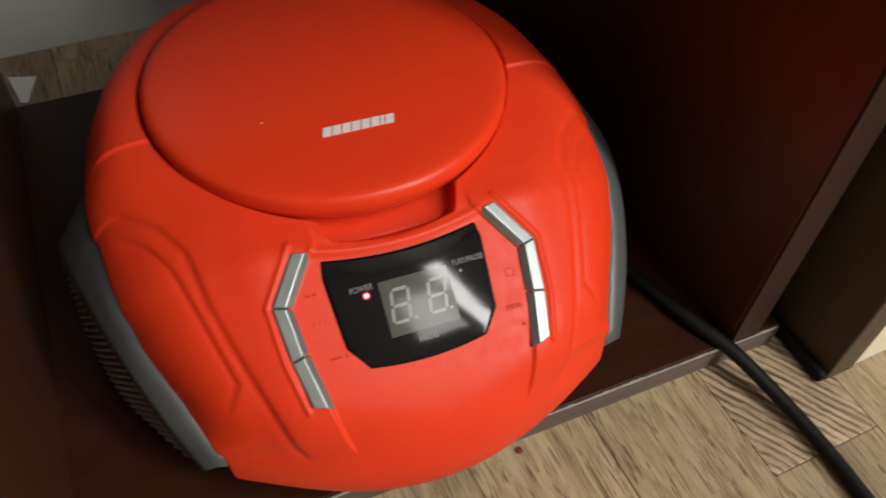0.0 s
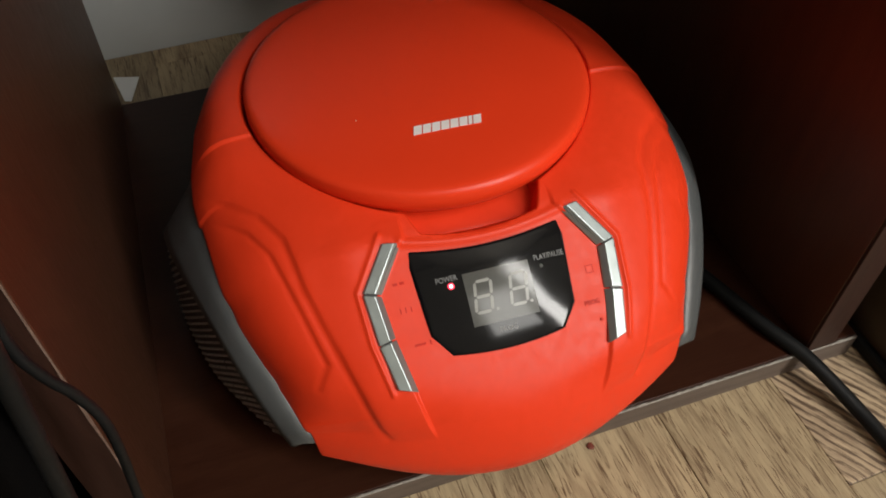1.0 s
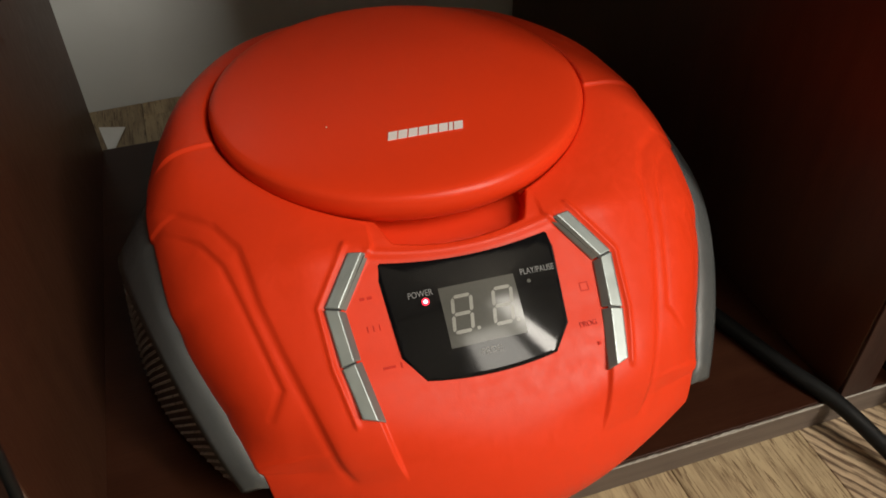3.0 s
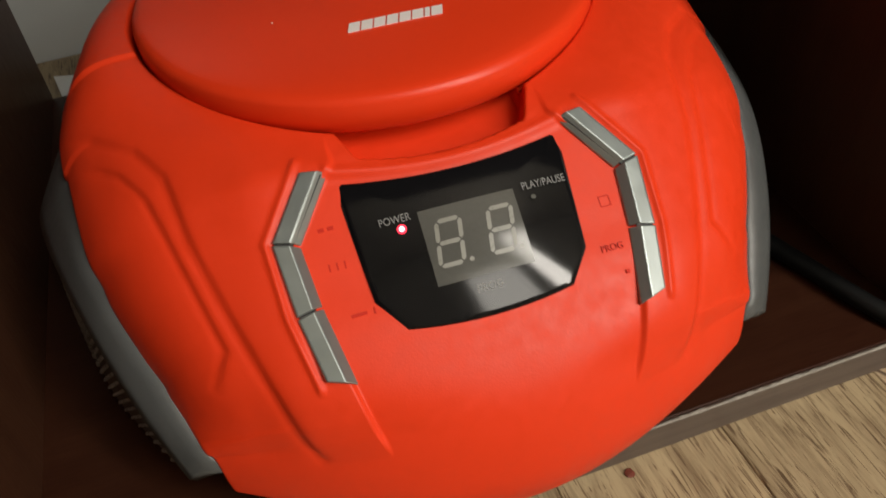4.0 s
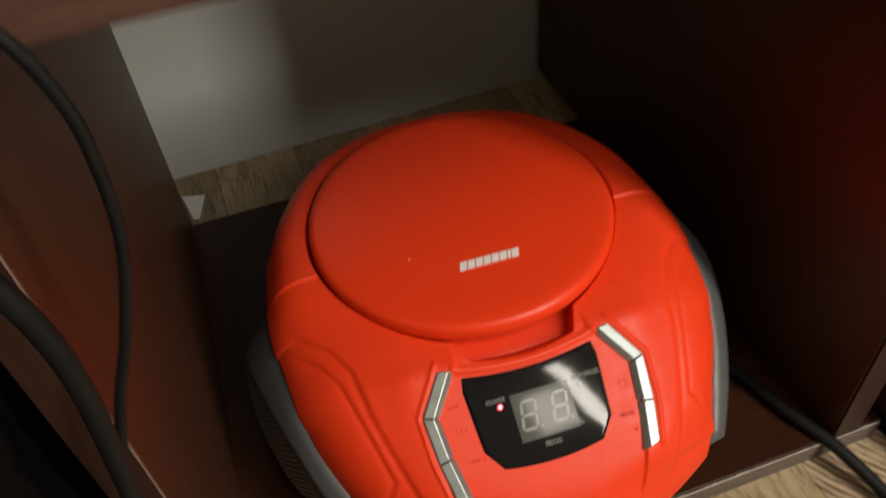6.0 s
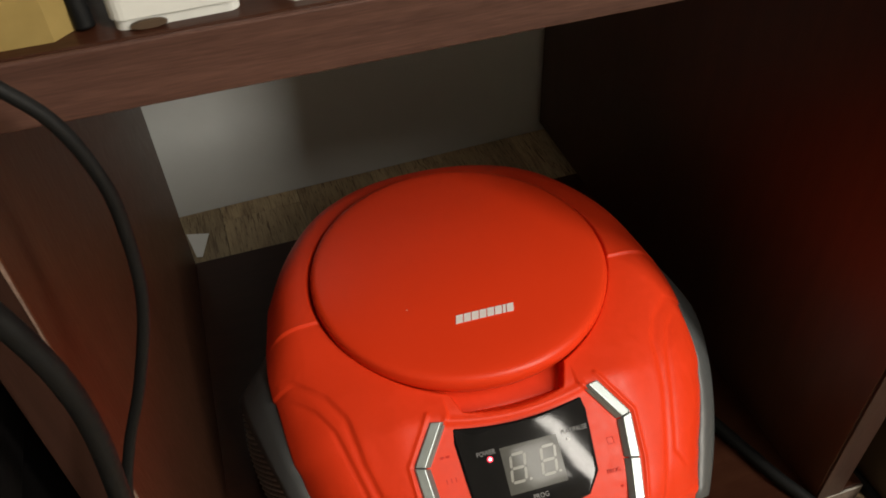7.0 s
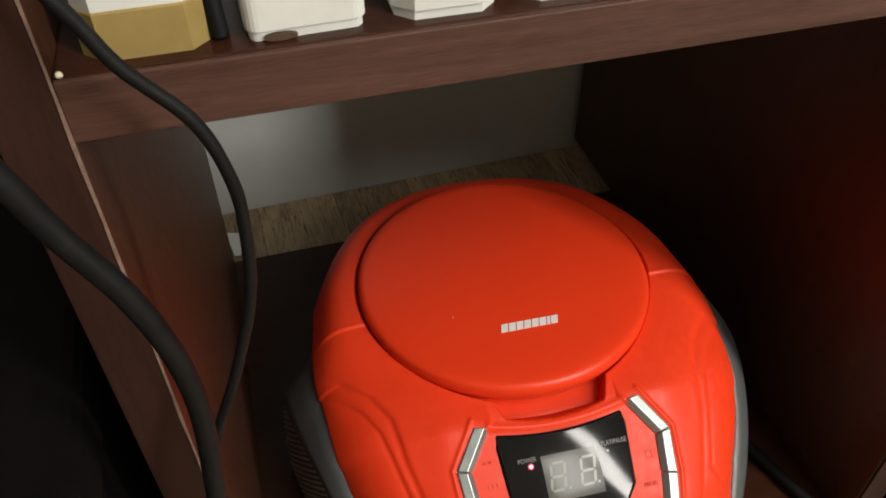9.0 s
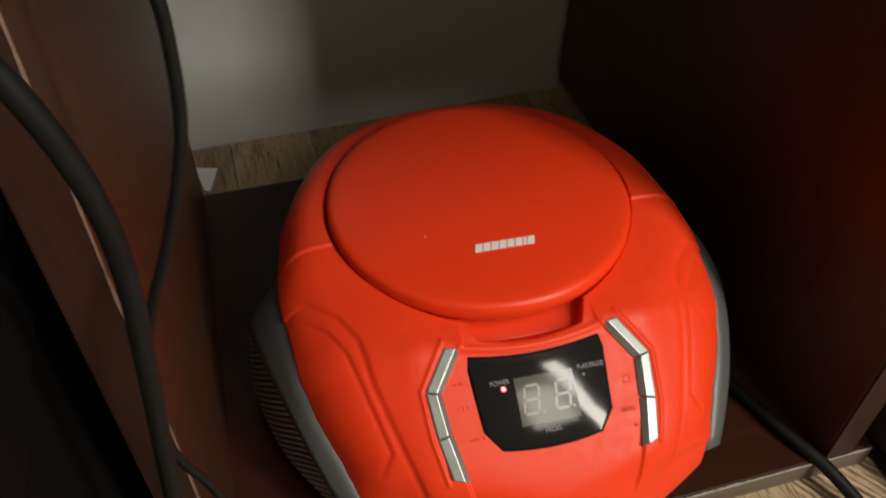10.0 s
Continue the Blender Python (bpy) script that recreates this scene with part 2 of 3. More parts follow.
def tube(pts, radius, n=14, flat=1.0):
    """A cord along pts."""
    bm = bmesh.new()
    rings = []
    for i, p in enumerate(pts):
        d = (pts[min(i + 1, len(pts) - 1)] - pts[max(i - 1, 0)]).normalized()
        side = d.cross(Vector((0.13, 0.35, 0.93))).normalized()
        up = side.cross(d)
        rings.append([bm.verts.new(p + radius * (math.cos(a) * side + flat * math.sin(a) * up)) for a in (2 * math.pi * k / n for k in range(n))])
    for a, b in zip(rings, rings[1:]):
        for k in range(n):
            bm.faces.new((a[k], a[(k + 1) % n], b[(k + 1) % n], b[k]))
    bm.faces.new(rings[0][::-1])
    bm.faces.new(rings[-1])
    bmesh.ops.recalc_face_normals(bm, faces=bm.faces)
    return bm


# ---- the room ----
IN_L, IN_R, DEEP, BOARD = -0.1428, 0.147, 0.291, 0.0150
SHELF_LOW, SHELF_TOP = 0.3160, 0.3300
UNIT_POSE = pose(0, 0, 0, 0, 0, -1.7)  # the unit stands slightly askew to the wall
WALL_Y, ROOM_L, ROOM_R, ROOM_F, ROOM_H = 0.370, -1.7, 2.1, -1.1, 2.7


def setting(name, bm, mat, label, category):
    return tagged(part(name, bm, mat), label, category, kind="structure")


setting("floor", block(ROOM_L, ROOM_R, ROOM_F, WALL_Y, -0.05, -0.004), GAP, "dark subfloor showing in the parquet joints", "floor")
setting("wall_north", block(ROOM_L - 0.1, ROOM_R + 0.1, WALL_Y, WALL_Y + 0.1, -0.05, ROOM_H), WALL, "white painted wall behind the shelf unit", "wall")
setting("wall_west", block(ROOM_L - 0.1, ROOM_L, ROOM_F - 0.1, WALL_Y, -0.05, ROOM_H), PLAIN, "pale taupe painted side wall", "wall")
setting("wall_east", block(ROOM_R, ROOM_R + 0.1, ROOM_F - 0.1, WALL_Y, -0.05, ROOM_H), PLAIN, "pale taupe painted side wall", "wall")
setting("ceiling", block(ROOM_L - 0.1, ROOM_R + 0.1, ROOM_F - 0.1, WALL_Y + 0.1, ROOM_H, ROOM_H + 0.1), PLAIN, "pale taupe painted ceiling", "ceiling")
WX0, WX1, WZ0, WZ1 = 0.67, 0.86, 0.50, 2.50
south = new("wall_south")
tagged(south, "pale taupe wall with a window and an added fill opening", "wall", kind="structure")
# extra opening, cut only for the added fill lamp
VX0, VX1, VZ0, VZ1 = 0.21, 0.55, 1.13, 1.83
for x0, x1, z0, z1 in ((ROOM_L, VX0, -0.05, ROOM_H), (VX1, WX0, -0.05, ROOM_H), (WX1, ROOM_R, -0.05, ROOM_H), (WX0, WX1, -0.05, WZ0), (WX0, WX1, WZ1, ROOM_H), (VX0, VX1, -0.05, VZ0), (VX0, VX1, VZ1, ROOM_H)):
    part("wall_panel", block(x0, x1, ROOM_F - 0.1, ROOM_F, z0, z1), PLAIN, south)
setting("backdrop", block(ROOM_L, ROOM_R, ROOM_F - 0.3, ROOM_F - 0.28, -0.05, ROOM_H), PLAIN_WHITE, "pale sky outside the wall openings", "backdrop")

# ---- the shelf unit ----
unit = thing("shelf_unit", "dark mahogany laminate shelf unit with worn edges", "shelf", UNIT_POSE)
TOP = 0.95


def board(name, x0, x1, z0, z1, level, label="", band=None, rear=DEEP):
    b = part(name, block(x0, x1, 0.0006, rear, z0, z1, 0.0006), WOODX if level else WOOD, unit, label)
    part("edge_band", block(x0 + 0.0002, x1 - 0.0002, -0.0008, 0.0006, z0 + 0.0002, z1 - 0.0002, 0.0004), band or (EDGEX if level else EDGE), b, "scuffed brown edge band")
    return b


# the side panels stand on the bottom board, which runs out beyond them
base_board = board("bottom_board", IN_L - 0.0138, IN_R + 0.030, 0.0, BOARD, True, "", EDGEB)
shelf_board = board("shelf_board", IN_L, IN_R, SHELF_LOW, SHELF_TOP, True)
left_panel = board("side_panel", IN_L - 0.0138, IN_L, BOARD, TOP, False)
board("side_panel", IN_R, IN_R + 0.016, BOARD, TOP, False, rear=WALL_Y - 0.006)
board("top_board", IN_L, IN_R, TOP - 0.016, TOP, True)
# pale worn arris along the top of the bottom board
bm = bmesh.new()
rnd = random.Random(8)
prev = None
for i in range(150):
    x = IN_L - 0.013 + i * (IN_R - IN_L + 0.041) / 149
    w = 0.00012 + 0.0004 * rnd.random() ** 2
    row = [bm.verts.new((x, -0.0011, BOARD - w)), bm.verts.new((x, -0.0010, BOARD + 0.0002)), bm.verts.new((x, -0.0008 + 1.6 * w, BOARD + 0.0003))]
    if prev:
        for k in range(2):
            bm.faces.new((prev[k], prev[k + 1], row[k + 1], row[k]))
    prev = row
part("worn_arris", bm, BARE, base_board, "pale worn line along the edge")
# chipped arris along the inner edge of the panel
bm = bmesh.new()
rnd = random.Random(5)
prev = None
for i in range(90):
    z = 0.02 + i * (TOP - 0.04) / 89
    w = 0.0002 + 0.0004 * rnd.random() * (1 if rnd.random() < 0.8 else 0.2)
    row = [bm.verts.new((IN_L - w, -0.0012, z)), bm.verts.new((IN_L + 0.0003, -0.0012, z)), bm.verts.new((IN_L + 0.0003, -0.0012 + w, z))]
    if prev:
        for k in range(2):
            bm.faces.new((prev[k], prev[k + 1], row[k + 1], row[k]))
    prev = row
part("worn_arris", bm, CHIPPED, left_panel, "pale bare line where the edge is worn")


# ---- the boombox ----
# rows of the middle profile from rear to front: y, z, half width of the red shell
PROFILE = [(0.102, 0.020, 0.044), (0.105, 0.050, 0.046), (0.1055, 0.082, 0.054), (0.0987, 0.1060, 0.0689), (0.0771, 0.1148, 0.0826), (0.042, 0.1178, 0.0952), (0.005, 0.1190, 0.0993), (-0.022, 0.1178, 0.1024), (-0.056, 0.1147, 0.1007),
           (-0.0742, 0.1106, 0.0994), (-0.0820, 0.1058, 0.0972), (-0.090, 0.1004, 0.0955), (-0.1035, 0.0915, 0.0905), (-0.1166, 0.0830, 0.0851), (-0.1345, 0.0668, 0.0790), (-0.1422, 0.045, 0.0762), (-0.141, 0.030, 0.0711), (-0.135, 0.021, 0.064)]


def spline_rows(rows, n):
    p = np.array(rows)
    p = np.vstack([2 * p[0] - p[1], p, 2 * p[-1] - p[-2]])
    out = []
    for i in range(1, len(p) - 2):
        for t in np.linspace(0, 1, 40, endpoint=False):
            out.append(0.5 * (2 * p[i] + (p[i + 1] - p[i - 1]) * t + (2 * p[i - 1] - 5 * p[i] + 4 * p[i + 1] - p[i + 2]) * t ** 2 + (3 * p[i] - p[i - 1] - 3 * p[i + 1] + p[i + 2]) * t ** 3))
    out.append(p[-2])
    out = np.array(out)
    s = np.concatenate([[0], np.cumsum(np.hypot(*np.diff(out[:, :2], axis=0).T))])
    even = np.linspace(0, s[-1], n)
    return even, np.stack([np.interp(even, s, out[:, k]) for k in range(out.shape[1])], 1)


S_ROWS, P_ROWS = spline_rows(PROFILE, 400)
T_ROWS = np.gradient(P_ROWS[:, :2], axis=0)
T_ROWS /= np.linalg.norm(T_ROWS, axis=1)[:, None]
# the flanks follow a softened profile, without the crest above the display
kernel = np.exp(-0.5 * (np.arange(-60, 61) / 19.0) ** 2)
kernel /= kernel.sum()
SOFT_ROWS = np.stack([np.convolve(np.pad(P_ROWS[:, k], 60, mode="edge"), kernel, "valid") for k in range(2)], 1)
SOFT_ROWS[:130], SOFT_ROWS[340:] = P_ROWS[:130, :2], P_ROWS[340:, :2]
SOFT_T = np.gradient(np.stack([np.convolve(np.pad(SOFT_ROWS[:, k], 20, mode="edge"), np.ones(41) / 41, "valid") for k in range(2)], 1), axis=0)
SOFT_T /= np.linalg.norm(SOFT_T, axis=1)[:, None]


def ease(a, b, v):
    t = np.clip((v - a) / (b - a), 0, 1)
    return t * t * (3 - 2 * t)


def shell_base(x, s):
    """The smooth shell at x across and s along the middle profile."""
    y, z, w = (np.interp(s, S_ROWS, P_ROWS[:, k]) for k in range(3))
    ty, tz = (np.interp(s, S_ROWS, T_ROWS[:, k]) for k in range(2))
    u = np.abs(x) / w
    k = ease(0.48, 0.80, u) * ease(0.15, 0.18, s) * (1 - ease(0.315, 0.335, s))
    ys, zs = (np.interp(s, S_ROWS, SOFT_ROWS[:, i]) for i in range(2))
    tys, tzs = (np.interp(s, S_ROWS, SOFT_T[:, i]) for i in range(2))
    ty, tz = ty + k * (tys - ty), tz + k * (tzs - tz)
    # behind the seam the rim is round in plan, before it the flank follows the width alone
    around = np.where(y > 0.005, np.hypot(1.0574 * x, y - 0.005), 0.105 * u)
    rear = (0.0160 + 0.0230 * ease(0.0, 0.06, y)) * np.clip((around - 0.0762) / 0.0293, 0, 1.1) ** 3.4
    front = (0.0190 + 0.0040 * ease(-0.05, -0.095, y)) * np.clip(u, 1e-4, 1) ** (7.2 - 5.2 * ease(-0.112, -0.136, y))
    f = ease(-0.012, -0.062, y)
    d = rear * (1 - f) + front * f
    # the rear half sits a little to one side; a small step in the outline behind the shoulders
    step = 0.0009 * ease(-0.0415, -0.0400, y) * (1 - ease(-0.034, -0.016, y)) * ease(0.86, 0.97, u)
    across = x - 0.0011 * ease(-0.085, -0.01, y) + np.sign(x) * step
    return np.stack([across, y + k * (ys - y) - d * tz, z + k * (zs - z) + d * ty], -1), w


def seg_dist(px, py, pts):
    best = np.full(np.shape(px), 9.0)
    for (ax, ay), (bx, by) in zip(pts, pts[1:]):
        dx, dy = bx - ax, by - ay
        t = np.clip(((px - ax) * dx + (py - ay) * dy) / (dx * dx + dy * dy), 0, 1)
        best = np.minimum(best, np.hypot(px - ax - t * dx, py - ay - t * dy))
    return best

FACE_S = float(np.interp(0.09448, -P_ROWS[90:330, 0], S_ROWS[90:330]))  # where the middle of the sloping face lies along the profile
GROOVE_A = [(0.1040, 0.2085), (0.0985, 0.2127), (0.0798, 0.2316), (0.0730, 0.2445), (0.0700, 0.2660), (0.0652, 0.2849), (0.0508, 0.3341)]
GROOVE_B = [(0.1040, 0.2185), (0.0998, 0.2216), (0.0855, 0.2366), (0.0792, 0.2485), (0.0676, 0.2960), (0.0726, 0.3040)]
FRAME_LINE = [(0.0390, 0.2535), (0.0514, 0.2731), (0.0503, 0.2930), (0.0464, 0.3115)]
LID_X, LID_Y, LID_R = -0.0026, 0.0012, 0.0736
KEY_OUT = [(0.0388, 0.0203), (0.0498, 0.0035), (0.0481, -0.0164), (0.0450, -0.0330)]
KEY_IN = [(0.0315, 0.0190), (0.0429, 0.0016), (0.0413, -0.0149), (0.0376, -0.0355)]


def shell_relief(x, s, pos):
    """Relief of the shell: lid well, finger notch, rim step, framed keys and grooves."""
    ax = np.abs(x)
    edge = ease(0.88, 0.985, ax / np.interp(s, S_ROWS, P_ROWS[:, 2]))  # relief dies out towards the outer edge
    s = s - FACE_S + 0.2772
    r = np.hypot(pos[..., 0] - LID_X, pos[..., 1] - LID_Y)
    h = 0.0009 * ease(-0.0152, -0.0140, pos[..., 1]) * (1 - edge)
    h = h + 0.0004 * np.exp(-((pos[..., 1] + 0.0143) / 0.0008) ** 2) * (1 - 0.7 * edge)
    # the face between the keys lies lower than its surroundings
    inner = np.interp(s, [0.2560, 0.2582, 0.2756, 0.2921, 0.3128, 0.3340], [0.0297, 0.0318, 0.0440, 0.0425, 0.0385, 0.0337])
    h = h + 0.0014 * ease(-0.0006, 0.0008, ax - inner) * ease(0.244, 0.262, s) * (1 - ease(0.327, 0.337, s)) * (1 - ease(0.050, 0.066, ax))
    h = h + 0.0008 * np.exp(-(seg_dist(ax, s, FRAME_LINE) / 0.0009) ** 2)
    # two soft steps down each flank, each with a shallow valley at its foot
    for line, depth, wide, stop in ((GROOVE_A, 0.0011, 0.0019, 0.338), (GROOVE_B, 0.0009, 0.0015, 0.306)):
        far = seg_dist(ax, s, line)
        side = np.sign(ax - np.interp(s, [q[1] for q in line], [q[0] for q in line]))
        fade = 1 - ease(stop - 0.012, stop, s)
        h = h - fade * depth * ease(-wide, wide, side * far) * np.where(side > 0, np.exp(-far / 0.009), 1.0) * (1 - 0.92 * edge)
        h = h - 0.35 * depth * np.exp(-(far / wide) ** 2) * (1 - 0.92 * edge) * (1 - ease(stop - 0.004, stop + 0.004, s))
    # rolled lip under the notch, then the notch and the well of the lid
    h = h + 0.0011 * np.exp(-((s - 0.2618 + 0.0036 * (x / 0.03) ** 2) / 0.0017) ** 2) * (1 - ease(0.031, 0.034, ax))
    notch = (1 - ease(-0.0005, 0.0005, ax - 0.0272 + 0.38 * np.clip(s - 0.245, 0, 1))) * (1 - ease(-0.0008, 0.0008, s - 0.2588 + 0.004 * (x / 0.025) ** 2)) * ease(0.225, 0.230, s)
    rim = 0.0716 + 0.0021 * ease(-0.045, 0.0, pos[..., 1])
    well = 1 - ease(rim, rim + 0.0022, r)
    return h * (1 - well) * (1 - notch) - np.maximum(0.0095 * notch, 0.0055 * well)


def shell_mesh(nu=420, ns=560):
    us = np.linspace(-1, 1, nu)
    ss = np.linspace(S_ROWS[0], S_ROWS[-1], ns)
    w = np.interp(ss, S_ROWS, P_ROWS[:, 2])
    x = us[None, :] * w[:, None]
    s = np.repeat(ss[:, None], nu, 1)
    pos, _ = shell_base(x, s)
    n = np.cross(np.gradient(pos, axis=1), np.gradient(pos, axis=0))
    n /= np.linalg.norm(n, axis=2)[..., None]
    n *= np.sign(n[ns // 2, nu // 2, 2])
    pos = pos + n * shell_relief(x, s, pos)[..., None]
    # a turned-in skirt along both sides
    cols = []
    for side in (0, -1):
        e = pos[:, side]
        sg = -1 if side == 0 else 1
        rows = []
        for dx, dz in ((0.0004, -0.0015), (0.0, -0.004), (-0.002, -0.010), (-0.006, -0.026)):
            q = e.copy()
            fade = 1 - 0.8 * ease(FACE_S + 0.030, FACE_S + 0.055, ss)
            q[:, 0] += sg * (dx - 0.004 * (1 - fade) * (dx < 0))
            q[:, 1] += 0.4 * (1 - fade) * -dz
            q[:, 2] = np.maximum(q[:, 2] + dz * fade, 0.0195)
            rows.append(q)
        cols.append(rows)
    grid = np.stack([*cols[0][::-1], *(pos[:, i] for i in range(nu)), *cols[1]], 1)
    m, k = grid.shape[:2]
    idx = np.arange(m * k).reshape(m, k)
    faces = np.stack([idx[:-1, :-1], idx[1:, :-1], idx[1:, 1:], idx[:-1, 1:]], -1).reshape(-1, 4)
    me = bpy.data.meshes.new("shell")
    me.from_pydata(grid.reshape(-1, 3).tolist(), [], faces.tolist())
    me.materials.append(RED)
    for p in me.polygons:
        p.use_smooth = True
    return me


BOX_POSE = pose(0.004, 0.125, 0, 0, 0, -4.0)
boombox = thing("boombox", "orange-red portable disc player with silver buttons on the bottom board", "boombox", BOX_POSE)
shell = new("shell", shell_mesh())
shell.parent = boombox
bm = lathe([(0, 0.1262), (0.02, 0.1260), (0.04, 0.1253), (0.056, 0.1242), (0.0660, 0.1235), (0.0702, 0.1228), (0.0719, 0.1223), (0.0730, 0.1214), (LID_R, 0.1202), (LID_R, 0.1160), (0.0724, 0.1125), (0.0708, 0.1105), (0.068, 0.1092), (0, 0.109)], 160)
bmesh.ops.translate(bm, vec=(LID_X, LID_Y, 0), verts=bm.verts)
lid = part("lid", bm, LIDRED, boombox, "domed round disc lid", True)

bm = lathe([(0, 0.0002), (0.0002, 0.0001), (0.0003, -0.0002), (0, -0.0002)], 10)
bmesh.ops.translate(bm, vec=(-0.0350, -0.0259, 0.1253), verts=bm.verts)
part("speck", bm, LOGO, lid, "tiny pale fleck on the lid")

# white maker's mark as plain slanted bars
for k in range(8):
    x0 = -0.0150 + k * 0.00375 - (0.0018 if k == 7 else 0)
    wid = 0.0033 if k != 6 else 0.0015
    top, low = -0.0362, -0.0408
    bm = prism([(x0 - 0.0005, low), (x0 + wid - 0.0005, low), (x0 + wid + 0.0008, top), (x0 + 0.0008, top)], 0, 0.00025)
    for v in bm.verts:
        v.co.z += 0.1262 - 0.0009 * (math.hypot(v.co.x, v.co.y) / 0.04) ** 2
    part("print_bar", bm, LOGO, lid, "white printed bar")

# ---- the sloping face: x across, v up the slope, n outwards ----
EV, EN = Vector((0, 0.83205, 0.5547)), Vector((0, -0.5547, 0.83205))
FACE = Matrix(((1, 0, 0, 0), (0, EV.y, EN.y, -0.09448), (0, EV.z, EN.z, 0.09748), (0, 0, 0, 1)))


def arc_poly():
    top = [(0.0313 * (1 - k / 8), 0.0121 + 0.0037 * (1 - k / 8) ** 2) for k in range(17)]
    left = [(-0.0285, -0.0172), (-0.0222, -0.0259)]
    low = [(-0.0222 + 0.0444 * k / 10, -0.0259 - 0.0021 * (1 - (1 - k / 5) ** 2)) for k in range(1, 10)]
    return top + left + low + [(0.0222, -0.0259), (0.0285, -0.0172)]


BOW = 0.0014  # how far the middle of the window stands out


def bowed(bm):
    """Bend what lies on the face into the window's gentle curve, then put it on the slope."""
    for v in bm.verts:
        v.co.z += BOW * (1 - ((v.co.y + 0.006) / 0.022) ** 2) - v.co.x ** 2 / 0.56 + 0.0005
    bmesh.ops.transform(bm, matrix=FACE, verts=bm.verts)
    return bm


def window_mesh():
    """The bowed window as rows across, with a turned-down rim."""
    poly = arc_poly()
    bm = bmesh.new()
    n, rows = len(poly), []
    c = Vector((0, -0.006))
    for f, drop in ((1.0, -0.004), (1.0, -0.0006), (0.992, 0.0), (0.94, 0.0), (0.85, 0.0), (0.72, 0.0), (0.58, 0.0), (0.44, 0.0), (0.30, 0.0), (0.15, 0.0)):
        row = []
        for x, y in poly:
            px, py = c.x + f * (x - c.x), c.y + f * (y - c.y)
            z = BOW * (1 - ((py + 0.006) / 0.022) ** 2) - px ** 2 / 0.56 + 0.0005 + drop + 0.0009
            row.append(bm.verts.new((px, py, z)))
        rows.append(row)
    for a, b in zip(rows, rows[1:]):
        for k in range(n):
            bm.faces.new((a[k], a[(k + 1) % n], b[(k + 1) % n], b[k]))
    tip = bm.verts.new((c.x, c.y, BOW + 0.0014))
    for k in range(n):
        bm.faces.new((rows[-1][k], rows[-1][(k + 1) % n], tip))
    bmesh.ops.recalc_face_normals(bm, faces=bm.faces)
    bmesh.ops.transform(bm, matrix=FACE, verts=bm.verts)
    return bm


display = part("display_window", window_mesh(), GLOSS, boombox, "glossy black display window", True)


bm = bmesh.new()
rows = [[bm.verts.new((-0.0123 + 0.026 * c / 12, -0.0177 + 0.0202 * k / 16, 0.00098)) for c in range(13)] for k in range(17)]
for a, b in zip(rows, rows[1:]):
    for c in range(12):
        bm.faces.new((a[c], a[c + 1], b[c + 1], b[c]))
part("display_glass", bowed(bm), LCD, display, "grey unlit number display", True)


def digit(cx, cy):
    """Seven unlit bars of a leaning figure eight."""
    w, h, th = 0.0062, 0.0116, 0.00115
    lean = lambda px, py: (cx + px + 0.16 * py, cy + py)
    g = 0.00028
    for y in (-h / 2, 0, h / 2):
        p = [(-w / 2 + g, y), (-w / 2 + g + th / 2, y - th / 2), (w / 2 - g - th / 2, y - th / 2), (w / 2 - g, y), (w / 2 - g - th / 2, y + th / 2), (-w / 2 + g + th / 2, y + th / 2)]
        part("digit_bar", bowed(prism([lean(*q) for q in p], 0.00100, 0.00112)), SEGMENT, display)
    for x in (-w / 2, w / 2):
        for y0 in (-h / 2, 0):
            a, b = y0 + g, y0 + h / 2 - g
            p = [(x, a), (x + th / 2, a + th / 2), (x + th / 2, b - th / 2), (x, b), (x - th / 2, b - th / 2), (x - th / 2, a + th / 2)]
            part("digit_bar", bowed(prism([lean(*q) for q in p], 0.00100, 0.00112)), SEGMENT, display)


digit(-0.0062, -0.0072)
digit(0.0077, -0.0072)


def disc(cx, cy, r, z0, z1, n=20):
    return prism([(cx + r * math.cos(2 * math.pi * k / n), cy + r * math.sin(2 * math.pi * k / n)) for k in range(n)], z0, z1)


for cx in (-0.0020, 0.0115):
    part("digit_dot", bowed(disc(cx, -0.0129, 0.0006, 0.00100, 0.00112)), SEGMENT, display)
power_light = part("power_light", bowed(disc(-0.0172, -0.0009, 0.00125, 0.0008, 0.0012)), lamp_mat, display, "glowing red power light")
part("light_core", bowed(disc(-0.0172, -0.0009, 0.0007, 0.0012, 0.0013)), core_mat, power_light)
part("play_light", bowed(disc(0.0185, -0.0010, 0.0007, 0.0009, 0.0011)), LCD, display, "unlit play light")


